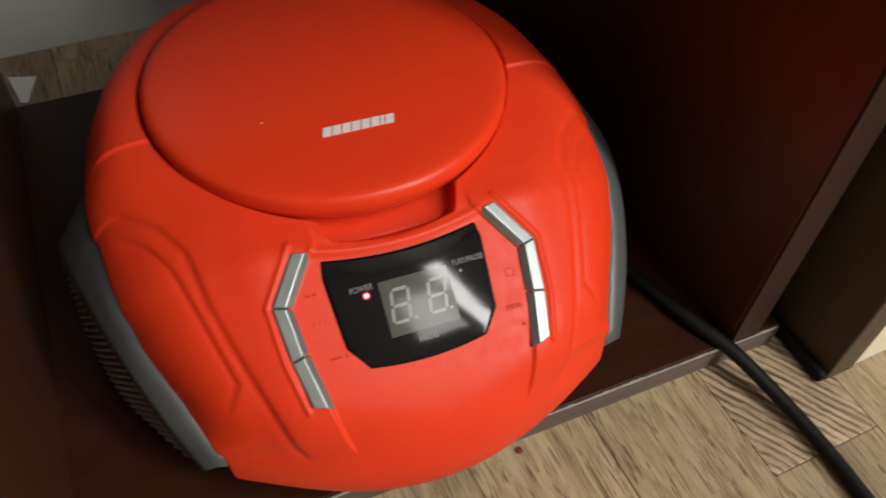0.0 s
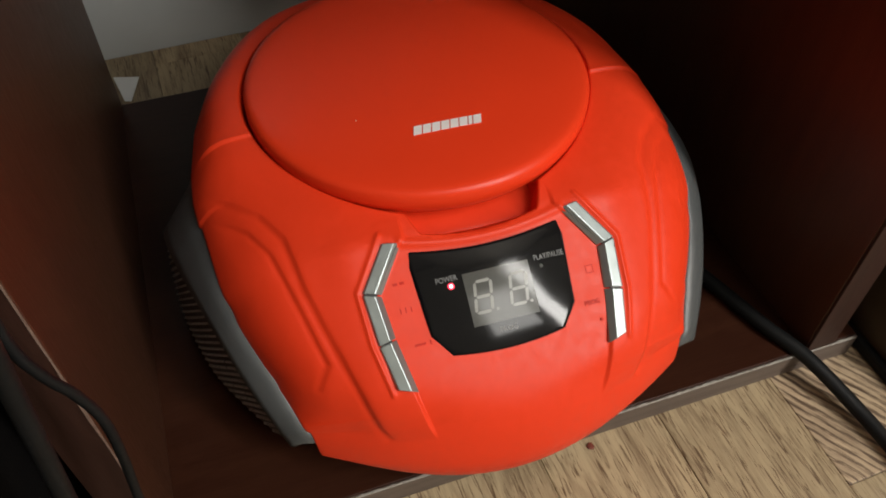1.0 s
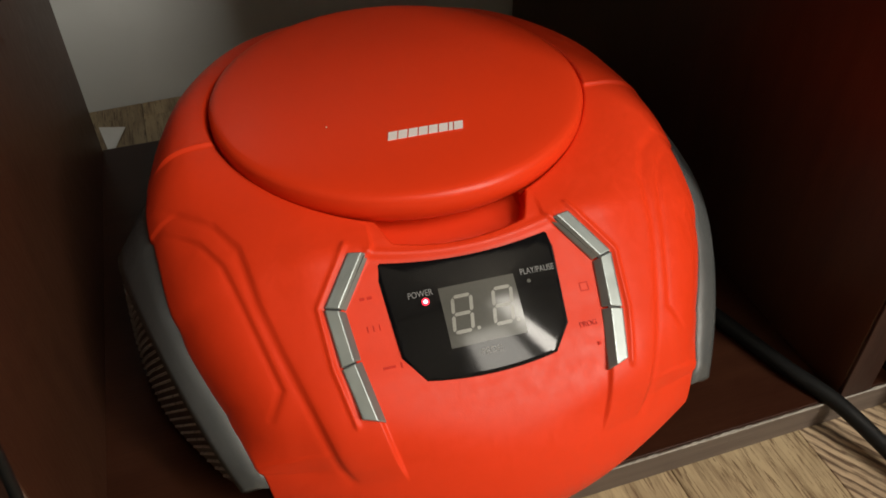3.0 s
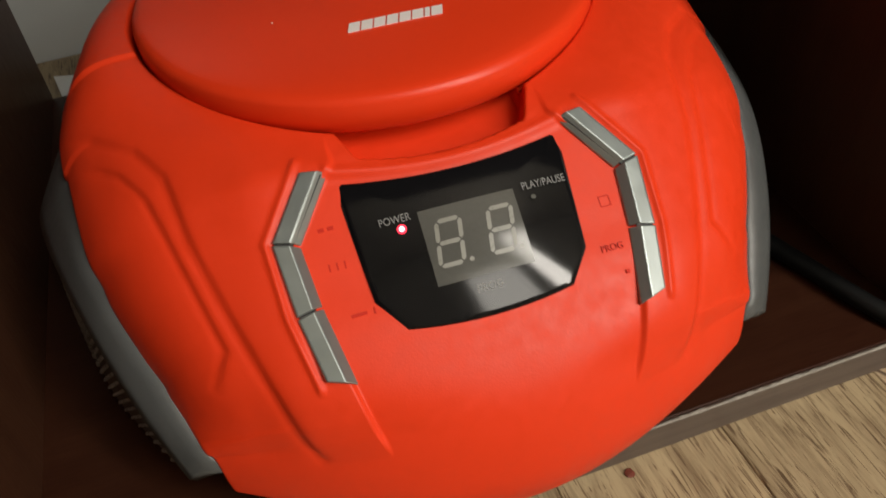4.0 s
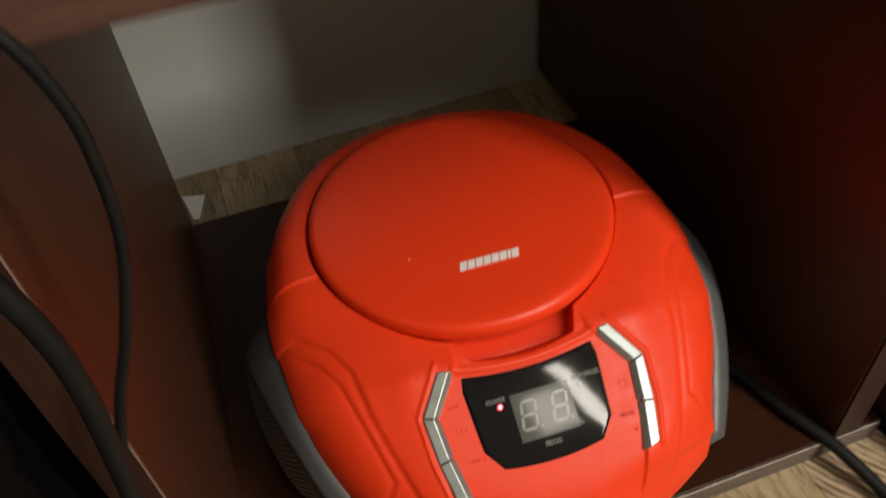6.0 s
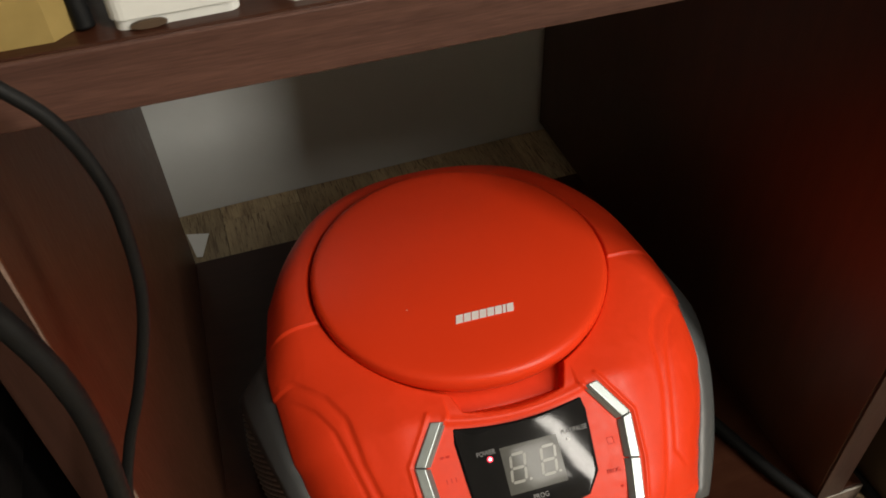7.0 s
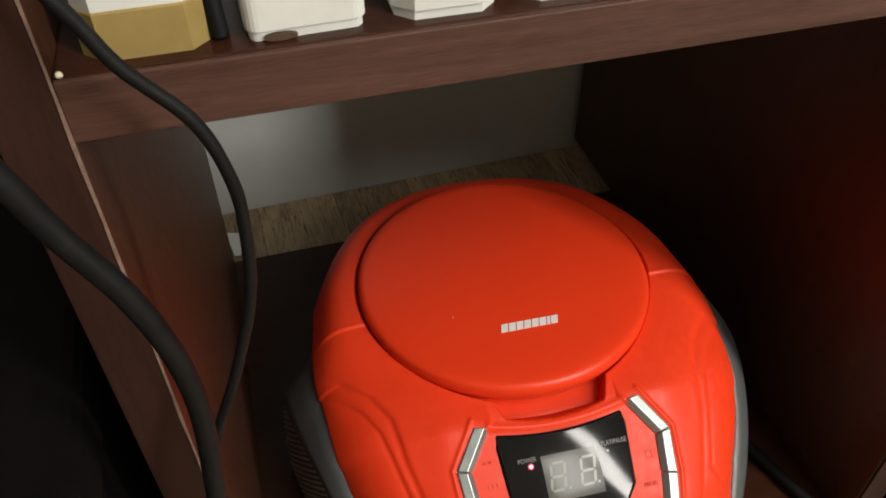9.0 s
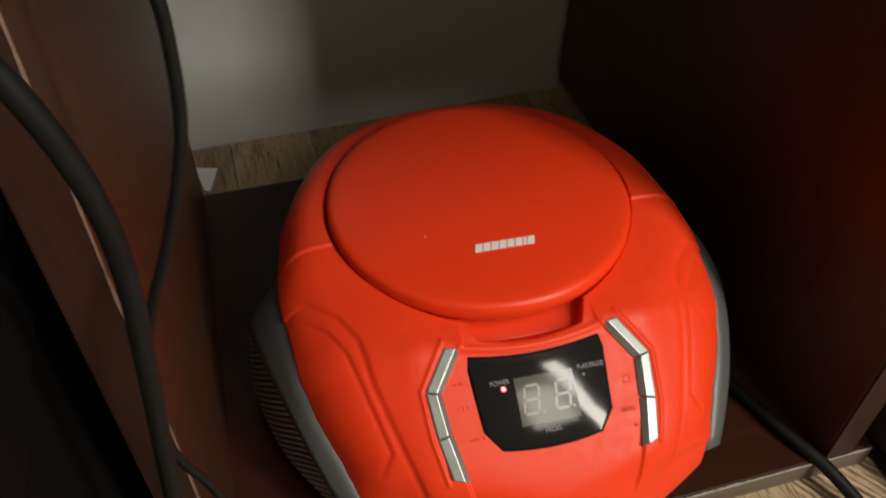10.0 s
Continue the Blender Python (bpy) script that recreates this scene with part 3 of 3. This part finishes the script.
def words(text, x, v, cap, width, mat, parent, lift=0.001, at=FACE, raised=0.00008):
    cu = bpy.data.curves.new("lettering", "FONT")
    cu.body, cu.size, cu.align_x, cu.align_y, cu.extrude, cu.resolution_u = text, 1.0, "CENTER", "CENTER", 0.0, 3
    tmp = new("lettering_source", cu)
    bpy.context.view_layer.update()
    me = bpy.data.meshes.new_from_object(tmp.evaluated_get(bpy.context.evaluated_depsgraph_get()))
    bpy.data.objects.remove(tmp)
    bm = bmesh.new()
    bm.from_mesh(me)
    bpy.data.meshes.remove(me)
    xs, ys = [q.co.x for q in bm.verts], [q.co.y for q in bm.verts]
    cx, cy, sx, sy = (min(xs) + max(xs)) / 2, (min(ys) + max(ys)) / 2, width / (max(xs) - min(xs)), cap / (max(ys) - min(ys))
    for q in bm.verts:
        q.co = ((q.co.x - cx) * sx + x, (q.co.y - cy) * sy + v, lift)
    got = bmesh.ops.extrude_face_region(bm, geom=bm.faces[:])
    bmesh.ops.translate(bm, vec=(0, 0, raised), verts=[q for q in got["geom"] if isinstance(q, bmesh.types.BMVert)])
    if at:
        bmesh.ops.transform(bm, matrix=at, verts=bm.verts)
    else:
        bowed(bm)
    return part("lettering", bm, mat, parent)


words("POWER", -0.0183, 0.0020, 0.0021, 0.0082, PRINT, display, at=None)
words("PLAY/PAUSE", 0.0224, 0.0024, 0.0021, 0.0122, PRINT, display, at=None)
words("PROG", 0.0006, -0.0207, 0.0021, 0.0068, PRINT, display, at=None)
words("PROG", 0.0352, -0.0190, 0.0019, 0.0060, MARK, boombox, -0.0009, FACE, 0.0016)
for cx, cy, w, h in ((0.0375, -0.0050, 0.0030, 0.0003), (0.0375, -0.0078, 0.0030, 0.0003), (0.0361, -0.0064, 0.0003, 0.0030), (0.0389, -0.0064, 0.0003, 0.0030),
                     (-0.0372, -0.0056, 0.0004, 0.0020), (-0.0352, -0.0056, 0.0004, 0.0020), (-0.0332, -0.0056, 0.0004, 0.0020),
                     (-0.0370, 0.0045, 0.0016, 0.0010), (-0.0345, 0.0045, 0.0016, 0.0010), (-0.0330, -0.0190, 0.0040, 0.0008), (-0.0290, -0.0190, 0.0005, 0.0016), (0.0372, -0.0262, 0.0010, 0.0010)):
    part("raised_mark", prism([(cx - w / 2, cy - h / 2), (cx + w / 2, cy - h / 2), (cx + w / 2, cy + h / 2), (cx - w / 2, cy + h / 2)], -0.002, 0.00012 + 0.0005 * (cy < -0.01) - 0.0228 * (abs(cx) / 0.0945) ** 7.2, 0.00005, FACE), MARK, boombox)


def key(o0, i0, o1, i1, side):
    """A silver key between two cross cuts: upright outer side, flat top, slanting inner facet."""
    bm = bmesh.new()
    rows = []
    for (ox, oy), (ix, iy) in ((o0, i0), (o1, i1)):
        mx, my = ix + 0.36 * (ox - ix), iy + 0.36 * (oy - iy)
        ex, ey = ox + 0.06 * (ix - ox), oy + 0.06 * (iy - oy)
        rows.append([bm.verts.new((side * px, py, pz)) for px, py, pz in ((ox, oy, -0.004), (ox, oy, 0.0019), (ex, ey, 0.0024), (mx, my, 0.0029), (ix, iy, 0.0006), (ix, iy, -0.004))])
    a, b = rows
    for k in range(6):
        bm.faces.new((a[k], a[(k + 1) % 6], b[(k + 1) % 6], b[k]))
    bm.faces.new(a[::-1])
    bm.faces.new(b)
    bmesh.ops.recalc_face_normals(bm, faces=bm.faces)
    bmesh.ops.bevel(bm, geom=[e for e in bm.edges if max(v.co.z for v in e.verts) > -0.001], offset=0.0003, segments=2, affect="EDGES", profile=0.5)
    bmesh.ops.transform(bm, matrix=FACE, verts=bm.verts)
    return bm


def mixed(p, q, f):
    return (p[0] + (q[0] - p[0]) * f, p[1] + (q[1] - p[1]) * f)


for side in (-1, 1):
    for k in range(3):
        o0, o1, i0, i1 = KEY_OUT[k], KEY_OUT[k + 1], KEY_IN[k], KEY_IN[k + 1]
        f0, f1 = (0.016 if k else 0.0), (0.984 if k < 2 else 1.0)
        part("button", key(mixed(o0, o1, f0), mixed(i0, i1, f0), mixed(o0, o1, f1), mixed(i0, i1, f1), side), SILVER, boombox, "angular silver button")
    bed = [(side * (a - 0.0008), b - (0.0004 if k == 0 else -0.0004 if k == 3 else 0)) for k, (a, b) in enumerate(KEY_OUT)] + [(side * (a + 0.0018), b + (0.0006 if k == 0 else -0.0006 if k == 3 else 0)) for k, (a, b) in enumerate(KEY_IN[::-1])]
    part("button_bed", prism(bed if side < 0 else bed[::-1], -0.005, 0.0020, 0, FACE), BLACK, boombox)


# ---- speaker pods on both sides ----
def edge_curve(n=64):
    """The lower edge of the shell on the positive side, from rear to front."""
    ss = np.linspace(FACE_S - 0.100, FACE_S + 0.062, n)
    w = np.interp(ss, S_ROWS, P_ROWS[:, 2])
    pos, _ = shell_base(w, ss)
    return pos


EDGE_PTS = edge_curve()
T_EDGE = np.linspace(0, 1, len(EDGE_PTS))
# the outer edge of the band: bows out and sinks towards both ends
BAND_ROWS = np.array([(0.006, 0.1215, 0.0620), (0.0, 0.1232, 0.0655), (-0.019, 0.1207, 0.0737), (-0.038, 0.1168, 0.0774), (-0.057, 0.1116, 0.0764), (-0.076, 0.1050, 0.0708), (-0.095, 0.0971, 0.0602), (-0.1143, 0.0870, 0.0446)])
BAND_OUT = np.array(EDGE_PTS)
BAND_OUT[:, 1] += 0.0035
for col, axis in ((1, 0), (2, 2)):
    BAND_OUT[:, axis] = np.polyval(np.polyfit(BAND_ROWS[:, 0], BAND_ROWS[:, col], 4), BAND_OUT[:, 1])
BAND_OUT[:, 0] -= 0.016 * (1 - ease(-0.02, 0.10, T_EDGE))
BAND_Y = np.maximum.accumulate(BAND_OUT[::-1, 1])
CENTRE = np.array([-0.070, 0.056])
low_y = np.linspace(BAND_OUT[-1, 1], BAND_OUT[0, 1], 24)[1:-1]
low = np.stack([np.linspace(BAND_OUT[-1, 0], BAND_OUT[0, 0], 24)[1:-1], low_y, np.linspace(BAND_OUT[-1, 2] - 0.002, BAND_OUT[0, 2] - 0.034, 22) - 0.010 * np.sin(np.linspace(0, np.pi, 22)) ** 0.5], 1)
OUTLINE = np.vstack([BAND_OUT, low])
ANG = np.unwrap(np.arctan2(OUTLINE[:, 2] - CENTRE[1], OUTLINE[:, 1] - CENTRE[0]))
RAD = np.hypot(OUTLINE[:, 2] - CENTRE[1], OUTLINE[:, 1] - CENTRE[0])
order = np.argsort(ANG)
ANG_S, RAD_S, X_S = ANG[order], RAD[order], OUTLINE[order, 0]


def dome_x(y, z):
    """How far out the grille lies, and how near its rim."""
    a = math.atan2(z - CENTRE[1], y - CENTRE[0])
    while a < ANG_S[0]:
        a += 2 * math.pi
    while a > ANG_S[-1] + 1e-9 and a - 2 * math.pi >= ANG_S[0]:
        a -= 2 * math.pi
    rho = math.hypot(y - CENTRE[0], z - CENTRE[1]) / float(np.interp(a, ANG_S, RAD_S))
    down = max(float(np.interp(y, BAND_Y, BAND_OUT[::-1, 2])) - z, 0.0)
    return float(np.interp(y, BAND_Y, BAND_OUT[::-1, 0])) - 0.0010 + (0.02 + 0.14 * ease(-0.105, -0.055, y)) * (down - down * down / 0.16), rho


for side in (-1, 1):
    # rounded grey band beside the shell
    bm = bmesh.new()
    rows = []
    for p, q in zip(EDGE_PTS, BAND_OUT):
        d = q - p
        ring = [p + np.array([-0.004, 0.003, -0.004]), p + np.array([-0.0002, 0.0004, -0.0018]), p + 0.10 * d + np.array([0.0002, -0.0002, -0.0004]), p + 0.50 * d + np.array([0.0002, -0.0004, 0.0009]), p + 0.85 * d + np.array([0.0004, -0.0003, 0.0007]), q + np.array([0.0008, 0.0, -0.0004]), q + np.array([-0.0006, 0.0006, -0.0026]), q + np.array([-0.006, 0.002, -0.004])]
        rows.append([bm.verts.new((side * v[0], v[1], max(v[2], 0.0185))) for v in ring])
    for a, b in zip(rows, rows[1:]):
        for k in range(7):
            bm.faces.new((a[k], a[k + 1], b[k + 1], b[k]))
    bm.faces.new(rows[-1])
    bm.faces.new(rows[0][::-1])
    bmesh.ops.recalc_face_normals(bm, faces=bm.faces)
    pod = part("speaker_pod", bm, GREY, boombox, "grey plastic speaker surround", True)
    pod.location.x = 0.0004
    # dark dome behind the slats
    bm = bmesh.new()
    rings = []
    for f in (1.0, 0.9, 0.75, 0.55, 0.3):
        ring = []
        for v in OUTLINE:
            y, z = CENTRE[0] + f * (v[1] - CENTRE[0]), CENTRE[1] + f * (v[2] - CENTRE[1])
            ring.append(bm.verts.new((side * dome_x(y, z)[0], y, z)))
        rings.append(ring)
    tip = bm.verts.new((side * dome_x(*CENTRE)[0], CENTRE[0], CENTRE[1]))
    n = len(OUTLINE)
    for a, b in zip(rings, rings[1:]):
        for k in range(n):
            bm.faces.new((a[k], a[(k + 1) % n], b[(k + 1) % n], b[k]))
    for k in range(n):
        bm.faces.new((rings[-1][k], rings[-1][(k + 1) % n], tip))
    bmesh.ops.recalc_face_normals(bm, faces=bm.faces)
    part("grille_backing", bm, GRILLE, pod, "dark perforated speaker grille", True)
    # each slanting slat of the grille
    for y0 in np.arange(-0.190, 0.040, 0.0037):
        zs = [z for z in np.linspace(0.020, 0.095, 160) if dome_x(y0 + 0.85 * (0.095 - z), z)[1] < 0.955]
        if len(zs) < 8:
            continue
        zs = np.linspace(zs[0], zs[-1], 16)
        bm = bmesh.new()
        rows = []
        for k, z in enumerate(zs):
            y = y0 + 0.85 * (0.095 - z)
            x = dome_x(y, z)[0]
            lift = 0.0008 if 0 < k < len(zs) - 1 else 0.0
            rows.append([bm.verts.new((side * px, py, z)) for px, py in ((x - 0.002, y - 0.0008), (x + lift, y - 0.0006), (x + lift + 0.0002, y), (x + lift, y + 0.0006), (x - 0.002, y + 0.0008))])
        for a, b in zip(rows, rows[1:]):
            for k in range(5):
                bm.faces.new((a[k], a[(k + 1) % 5], b[(k + 1) % 5], b[k]))
        bmesh.ops.recalc_face_normals(bm, faces=bm.faces)
        part("grille_slat", bm, SLAT, pod)

# the lower tray and its feet
tray = [(0.078 * math.copysign(abs(math.cos(a)) ** 0.5, math.cos(a)), -0.020 + 0.092 * math.copysign(abs(math.sin(a)) ** 0.6, math.sin(a))) for a in (2 * math.pi * k / 40 for k in range(40))]
part("lower_tray", prism(tray, 0.0195, 0.056, 0.002), GRILLE, boombox, "dark plastic underside")
for fx, fy in ((-0.05, -0.10), (0.05, -0.10), (-0.05, 0.05), (0.05, 0.05)):
    bm = lathe([(0, BOARD), (0.006, BOARD), (0.0065, 0.0175), (0.006, 0.0196), (0, 0.0196)], 20)
    bmesh.ops.translate(bm, vec=(fx, fy, 0), verts=bm.verts)
    part("rubber_foot", bm, CORD, boombox)


# ---- cords ----
def cord(label, pts, r, flat=1.0, n=14):
    return tagged(part("power_cord", tube(smooth_path(pts), r, n, flat), CORD, None, "", True), label, "cord")


cord("black rubber cord lying over the bottom board onto the parquet", [(0.095, 0.160, 0.0186), (0.112, 0.095, 0.0186), (0.1287, 0.036, 0.0190), (0.1355, 0.012, 0.0192), (0.1450, -0.0085, 0.0165), (0.1560, -0.037, 0.0070), (0.1597, -0.065, 0.0040), (0.1595, -0.090, 0.0036), (0.1580, -0.150, 0.0036), (0.172, -0.250, 0.0036), (0.220, -0.350, 0.0036)], 0.0035)
cord("thin black cable hanging before the side panel", [(-0.190, -0.016, 0.420), (-0.150, -0.013, 0.376), (-0.1347, -0.012, 0.3521), (-0.1282, -0.012, 0.3393), (-0.1186, -0.012, 0.3262), (-0.1146, -0.012, 0.3125), (-0.1141, -0.012, 0.3000), (-0.1163, -0.012, 0.2800), (-0.1238, -0.012, 0.2560), (-0.1325, -0.013, 0.2350), (-0.1385, -0.015, 0.2150), (-0.1395, -0.019, 0.1920), (-0.1370, -0.020, 0.1790), (-0.1335, -0.020, 0.1690), (-0.1313, -0.020, 0.1560), (-0.1320, -0.020, 0.1390), (-0.1347, -0.020, 0.1130), (-0.139, -0.024, 0.0600), (-0.146, -0.040, 0.0030), (-0.165, -0.090, 0.0020)], 0.0014, 1.0, 10)
cord("thick black cable hanging in a curve before the shelf unit", [(-0.200, -0.030, 0.470), (-0.178, -0.030, 0.410), (-0.1625, -0.030, 0.370), (-0.1540, -0.030, 0.3500), (-0.1474, -0.030, 0.3330), (-0.1430, -0.030, 0.3200), (-0.1363, -0.030, 0.3032), (-0.1322, -0.030, 0.2840), (-0.1316, -0.030, 0.2640), (-0.1345, -0.030, 0.2350), (-0.1395, -0.031, 0.1900), (-0.1460, -0.036, 0.1200), (-0.1530, -0.048, 0.0350), (-0.160, -0.085, 0.0042), (-0.20, -0.16, 0.0027)], 0.0024)
cord("black cable standing between two small boxes on the shelf", [(-0.1106, 0.0110, SHELF_TOP + 0.0003), (-0.1109, 0.0118, SHELF_TOP + 0.006), (-0.1114, 0.0130, SHELF_TOP + 0.016), (-0.1118, 0.0150, SHELF_TOP + 0.045), (-0.1100, 0.0300, SHELF_TOP + 0.075)], 0.0019)


# ---- small boxes on the upper shelf ----
def small_box(x0, x1, y0, depth, height, label, band=0.0, stain=False, turn=0.0, sticker=False, facet=False):
    m = UNIT_POSE @ pose((x0 + x1) / 2, y0, SHELF_TOP, 0, 0, turn)
    ob = thing("small_box", label, "box", m, "boxes on the upper shelf")
    w = (x1 - x0) / 2

    def rounded(inset, z0, z1):
        pts = []
        cut = band or facet  # cut corners instead of round ones
        r = 0.0042 if cut else 0.0028
        for cx, cy, a0 in ((w - r, r, -90), (w - r, depth - r, 0), (-w + r, depth - r, 90), (-w + r, r, 180)):
            for k in range(2 if cut else 6):
                a = radians(a0 + (90 if cut else 18) * k)
                pts.append((cx + (r - inset) * math.cos(a), cy + (r - inset) * math.sin(a)))
        return prism(pts, z0, z1, 0.0004)

    if band:
        part("band", rounded(0.0, 0.0, band), GOLD, ob, "mustard gold lower band")
        part("body", rounded(0.0005, band, height), CARD, ob, "white upper part")
    else:
        part("foot_rim", rounded(0.0006, 0.0, 0.0022), CARD, ob)
        part("body", rounded(0.0, 0.0022, height - 0.012), CARD, ob)
        part("cap", rounded(0.0006, height - 0.012, height), CARD, ob)
    if sticker:
        part("sticker", block(-w * 0.62, w * 0.62, -0.0004, 0.0006, 0.0068, 0.030, 0.0001), PURPLE, ob, "dark brown printed label")
    if stain:
        bm = bmesh.new()
        ring = [bm.verts.new((-w * 0.45 + 0.0034 * math.cos(a), -0.0006, 0.0009 + 0.0008 * math.sin(a))) for a in (2 * math.pi * k / 16 for k in range(16))]
        bm.faces.new(ring)
        bmesh.ops.extrude_face_region(bm, geom=bm.faces[:])
        for v in bm.verts[16:]:
            v.co.y += 0.0009
        part("stain", bm, BROWN, ob, "dark scuff at the foot")
    return ob


small_box(-0.1372, -0.1122, 0.0042, 0.050, 0.055, "white box with a mustard gold lower band on the shelf", band=0.0098)
small_box(-0.1060, -0.0815, 0.0035, 0.050, 0.052, "ivory box with a dark scuff at its foot on the shelf", stain=True, turn=1.5)
small_box(-0.0760, -0.0530, 0.0030, 0.050, 0.052, "white card box standing beside an ivory box", turn=-1.0, sticker=True, facet=True)
small_box(-0.0480, -0.0255, 0.0040, 0.050, 0.052, "white card box at the end of the row", turn=2.0, sticker=True, facet=True)

bm = lathe([(0, 0.0), (0.0007, 0.0001), (0.0008, 0.0005), (0.0005, 0.0010), (0, 0.0011)], 16)
bmesh.ops.transform(bm, matrix=UNIT_POSE @ Matrix.Translation((-0.1412, 0.0008, SHELF_TOP)), verts=bm.verts)
tagged(part("shelf_bead", bm, CREAM, None, "", True), "tiny pale glue bead on the shelf's corner", "bead")

# ---- beside the unit ----
cab = thing("side_cabinet", "brown cabinet with a cream front beside the shelf unit", "cabinet", pose(0.187, -0.034, 0, 0, 0, 0))
part("side", block(0.0, 0.018, 0.0, 0.394, 0.0, 1.1, 0.001), BROWN, cab, "dark brown side")
part("front", block(0.0182, 0.44, 0.001, 0.02, 0.0, 1.1, 0.001), CREAM, cab, "cream painted front")
part("top", block(0.0, 0.44, 0.0, 0.394, 1.1, 1.118, 0.001), BROWN, cab)
part("back", block(0.0182, 0.44, 0.374, 0.394, 0.0, 1.0996), BROWN, cab)
part("plinth_strip", block(-0.005, -0.0002, 0.0, 0.394, 0.0, 0.007, 0.002), CORD, cab, "black strip along the foot")

# lidded black block, added to stand in for the shade in this gap
gap_block = thing("dark_gap_block", "black block standing in for the dark gap beside the shelf unit", "box", pose(-0.172, -0.075, 0))
part("body", block(-0.42, 0.0, 0.0, 0.40, 0.0, 0.20, 0.008, 3), DARK, gap_block)
part("lid", block(-0.423, 0.003, -0.003, 0.403, 0.2002, 0.225, 0.006, 3), DARK, gap_block)

# thin white patch behind the unit, and a crumb
bm = prism([(-0.1339, 0.3165), (-0.1298, 0.3157), (-0.1221, 0.3397), (-0.1383, 0.3440)], 0.0006, 0.0009)
for v in bm.verts:
    v.co.z += 0.0012 * (0.5 + 0.5 * math.sin(260 * v.co.x))
tagged(part("white_patch", bm, PLAIN_WHITE), "thin white patch lying on the parquet", "paper")
bm = bmesh.new()
bmesh.ops.create_icosphere(bm, subdivisions=2, radius=0.0017)
for v in bm.verts:
    v.co *= 1 + 0.35 * noise.noise(v.co * 700)
    v.co.z = v.co.z * 0.2 + 0.0004
    v.co.x += 0.0351
    v.co.y -= 0.0062
tagged(part("crumb", bm, material("dry_red_crumb", (0.16, 0.03, 0.015), 0.7, vary=0.2)), "tiny dark red crumb on the parquet", "crumb")

# ---- parquet ----
parquet = new("parquet")
tagged(parquet, "worn oak strip parquet with dark joints", "floor", kind="structure")
PW, PL = 0.0607, 0.2430
plank_mesh = {}


def plank(length, mat, rot=0.0):
    k = (round(length, 4), mat.name, rot)
    if k not in plank_mesh:
        bm = block(-PW / 2 + 0.0001, PW / 2 - 0.0001, -length / 2 + 0.0001, length / 2 - 0.0001, -0.0038, 0.0, 0.0004, 1)
        me = bpy.data.meshes.new("plank")
        bm.to_mesh(me)
        bm.free()
        me.materials.append(mat)
        plank_mesh[k] = me
    return plank_mesh[k]


rnd = random.Random(11)
far = bmesh.new()
for c in range(-30, 34):
    x = 0.0720 + PW * (c + 0.5)
    y = -0.0625 - 3 * PL if c == 1 else -1.085 - (rnd.random() * PL if -8 < c < 8 else 0.0)
    while y < WALL_Y - 0.001:
        y1 = min(y + PL, WALL_Y - 0.001)
        special = c == 1 and abs(y + 0.0625) < 0.001
        y0 = max(y, ROOM_F + 0.001)
        if not -8 < c < 8:
            # planks in the rest of the room, joined
            if abs(x) < 1.7 or x > 0:
                made = block(x - PW / 2 + 0.0001, x + PW / 2 - 0.0001, y0 + 0.0001, y1 - 0.0001, -0.0038, 0.0)
                piece = bpy.data.meshes.new("piece")
                made.to_mesh(piece)
                made.free()
                far.from_mesh(piece)
                bpy.data.meshes.remove(piece)
            y = y1
            continue
        ob = new("plank", plank(y1 - y, OAK2 if special else OAK))
        ob.location = (x, (y + y1) / 2, rnd.uniform(-0.0003, 0.0))
        ob.rotation_euler[2] = math.pi * (rnd.random() < 0.5 and not special)
        ob.parent = parquet
        y = y1
tagged(part("plank_field", far, OAK, parquet), "oak planks across the rest of the room", kind="stuff")
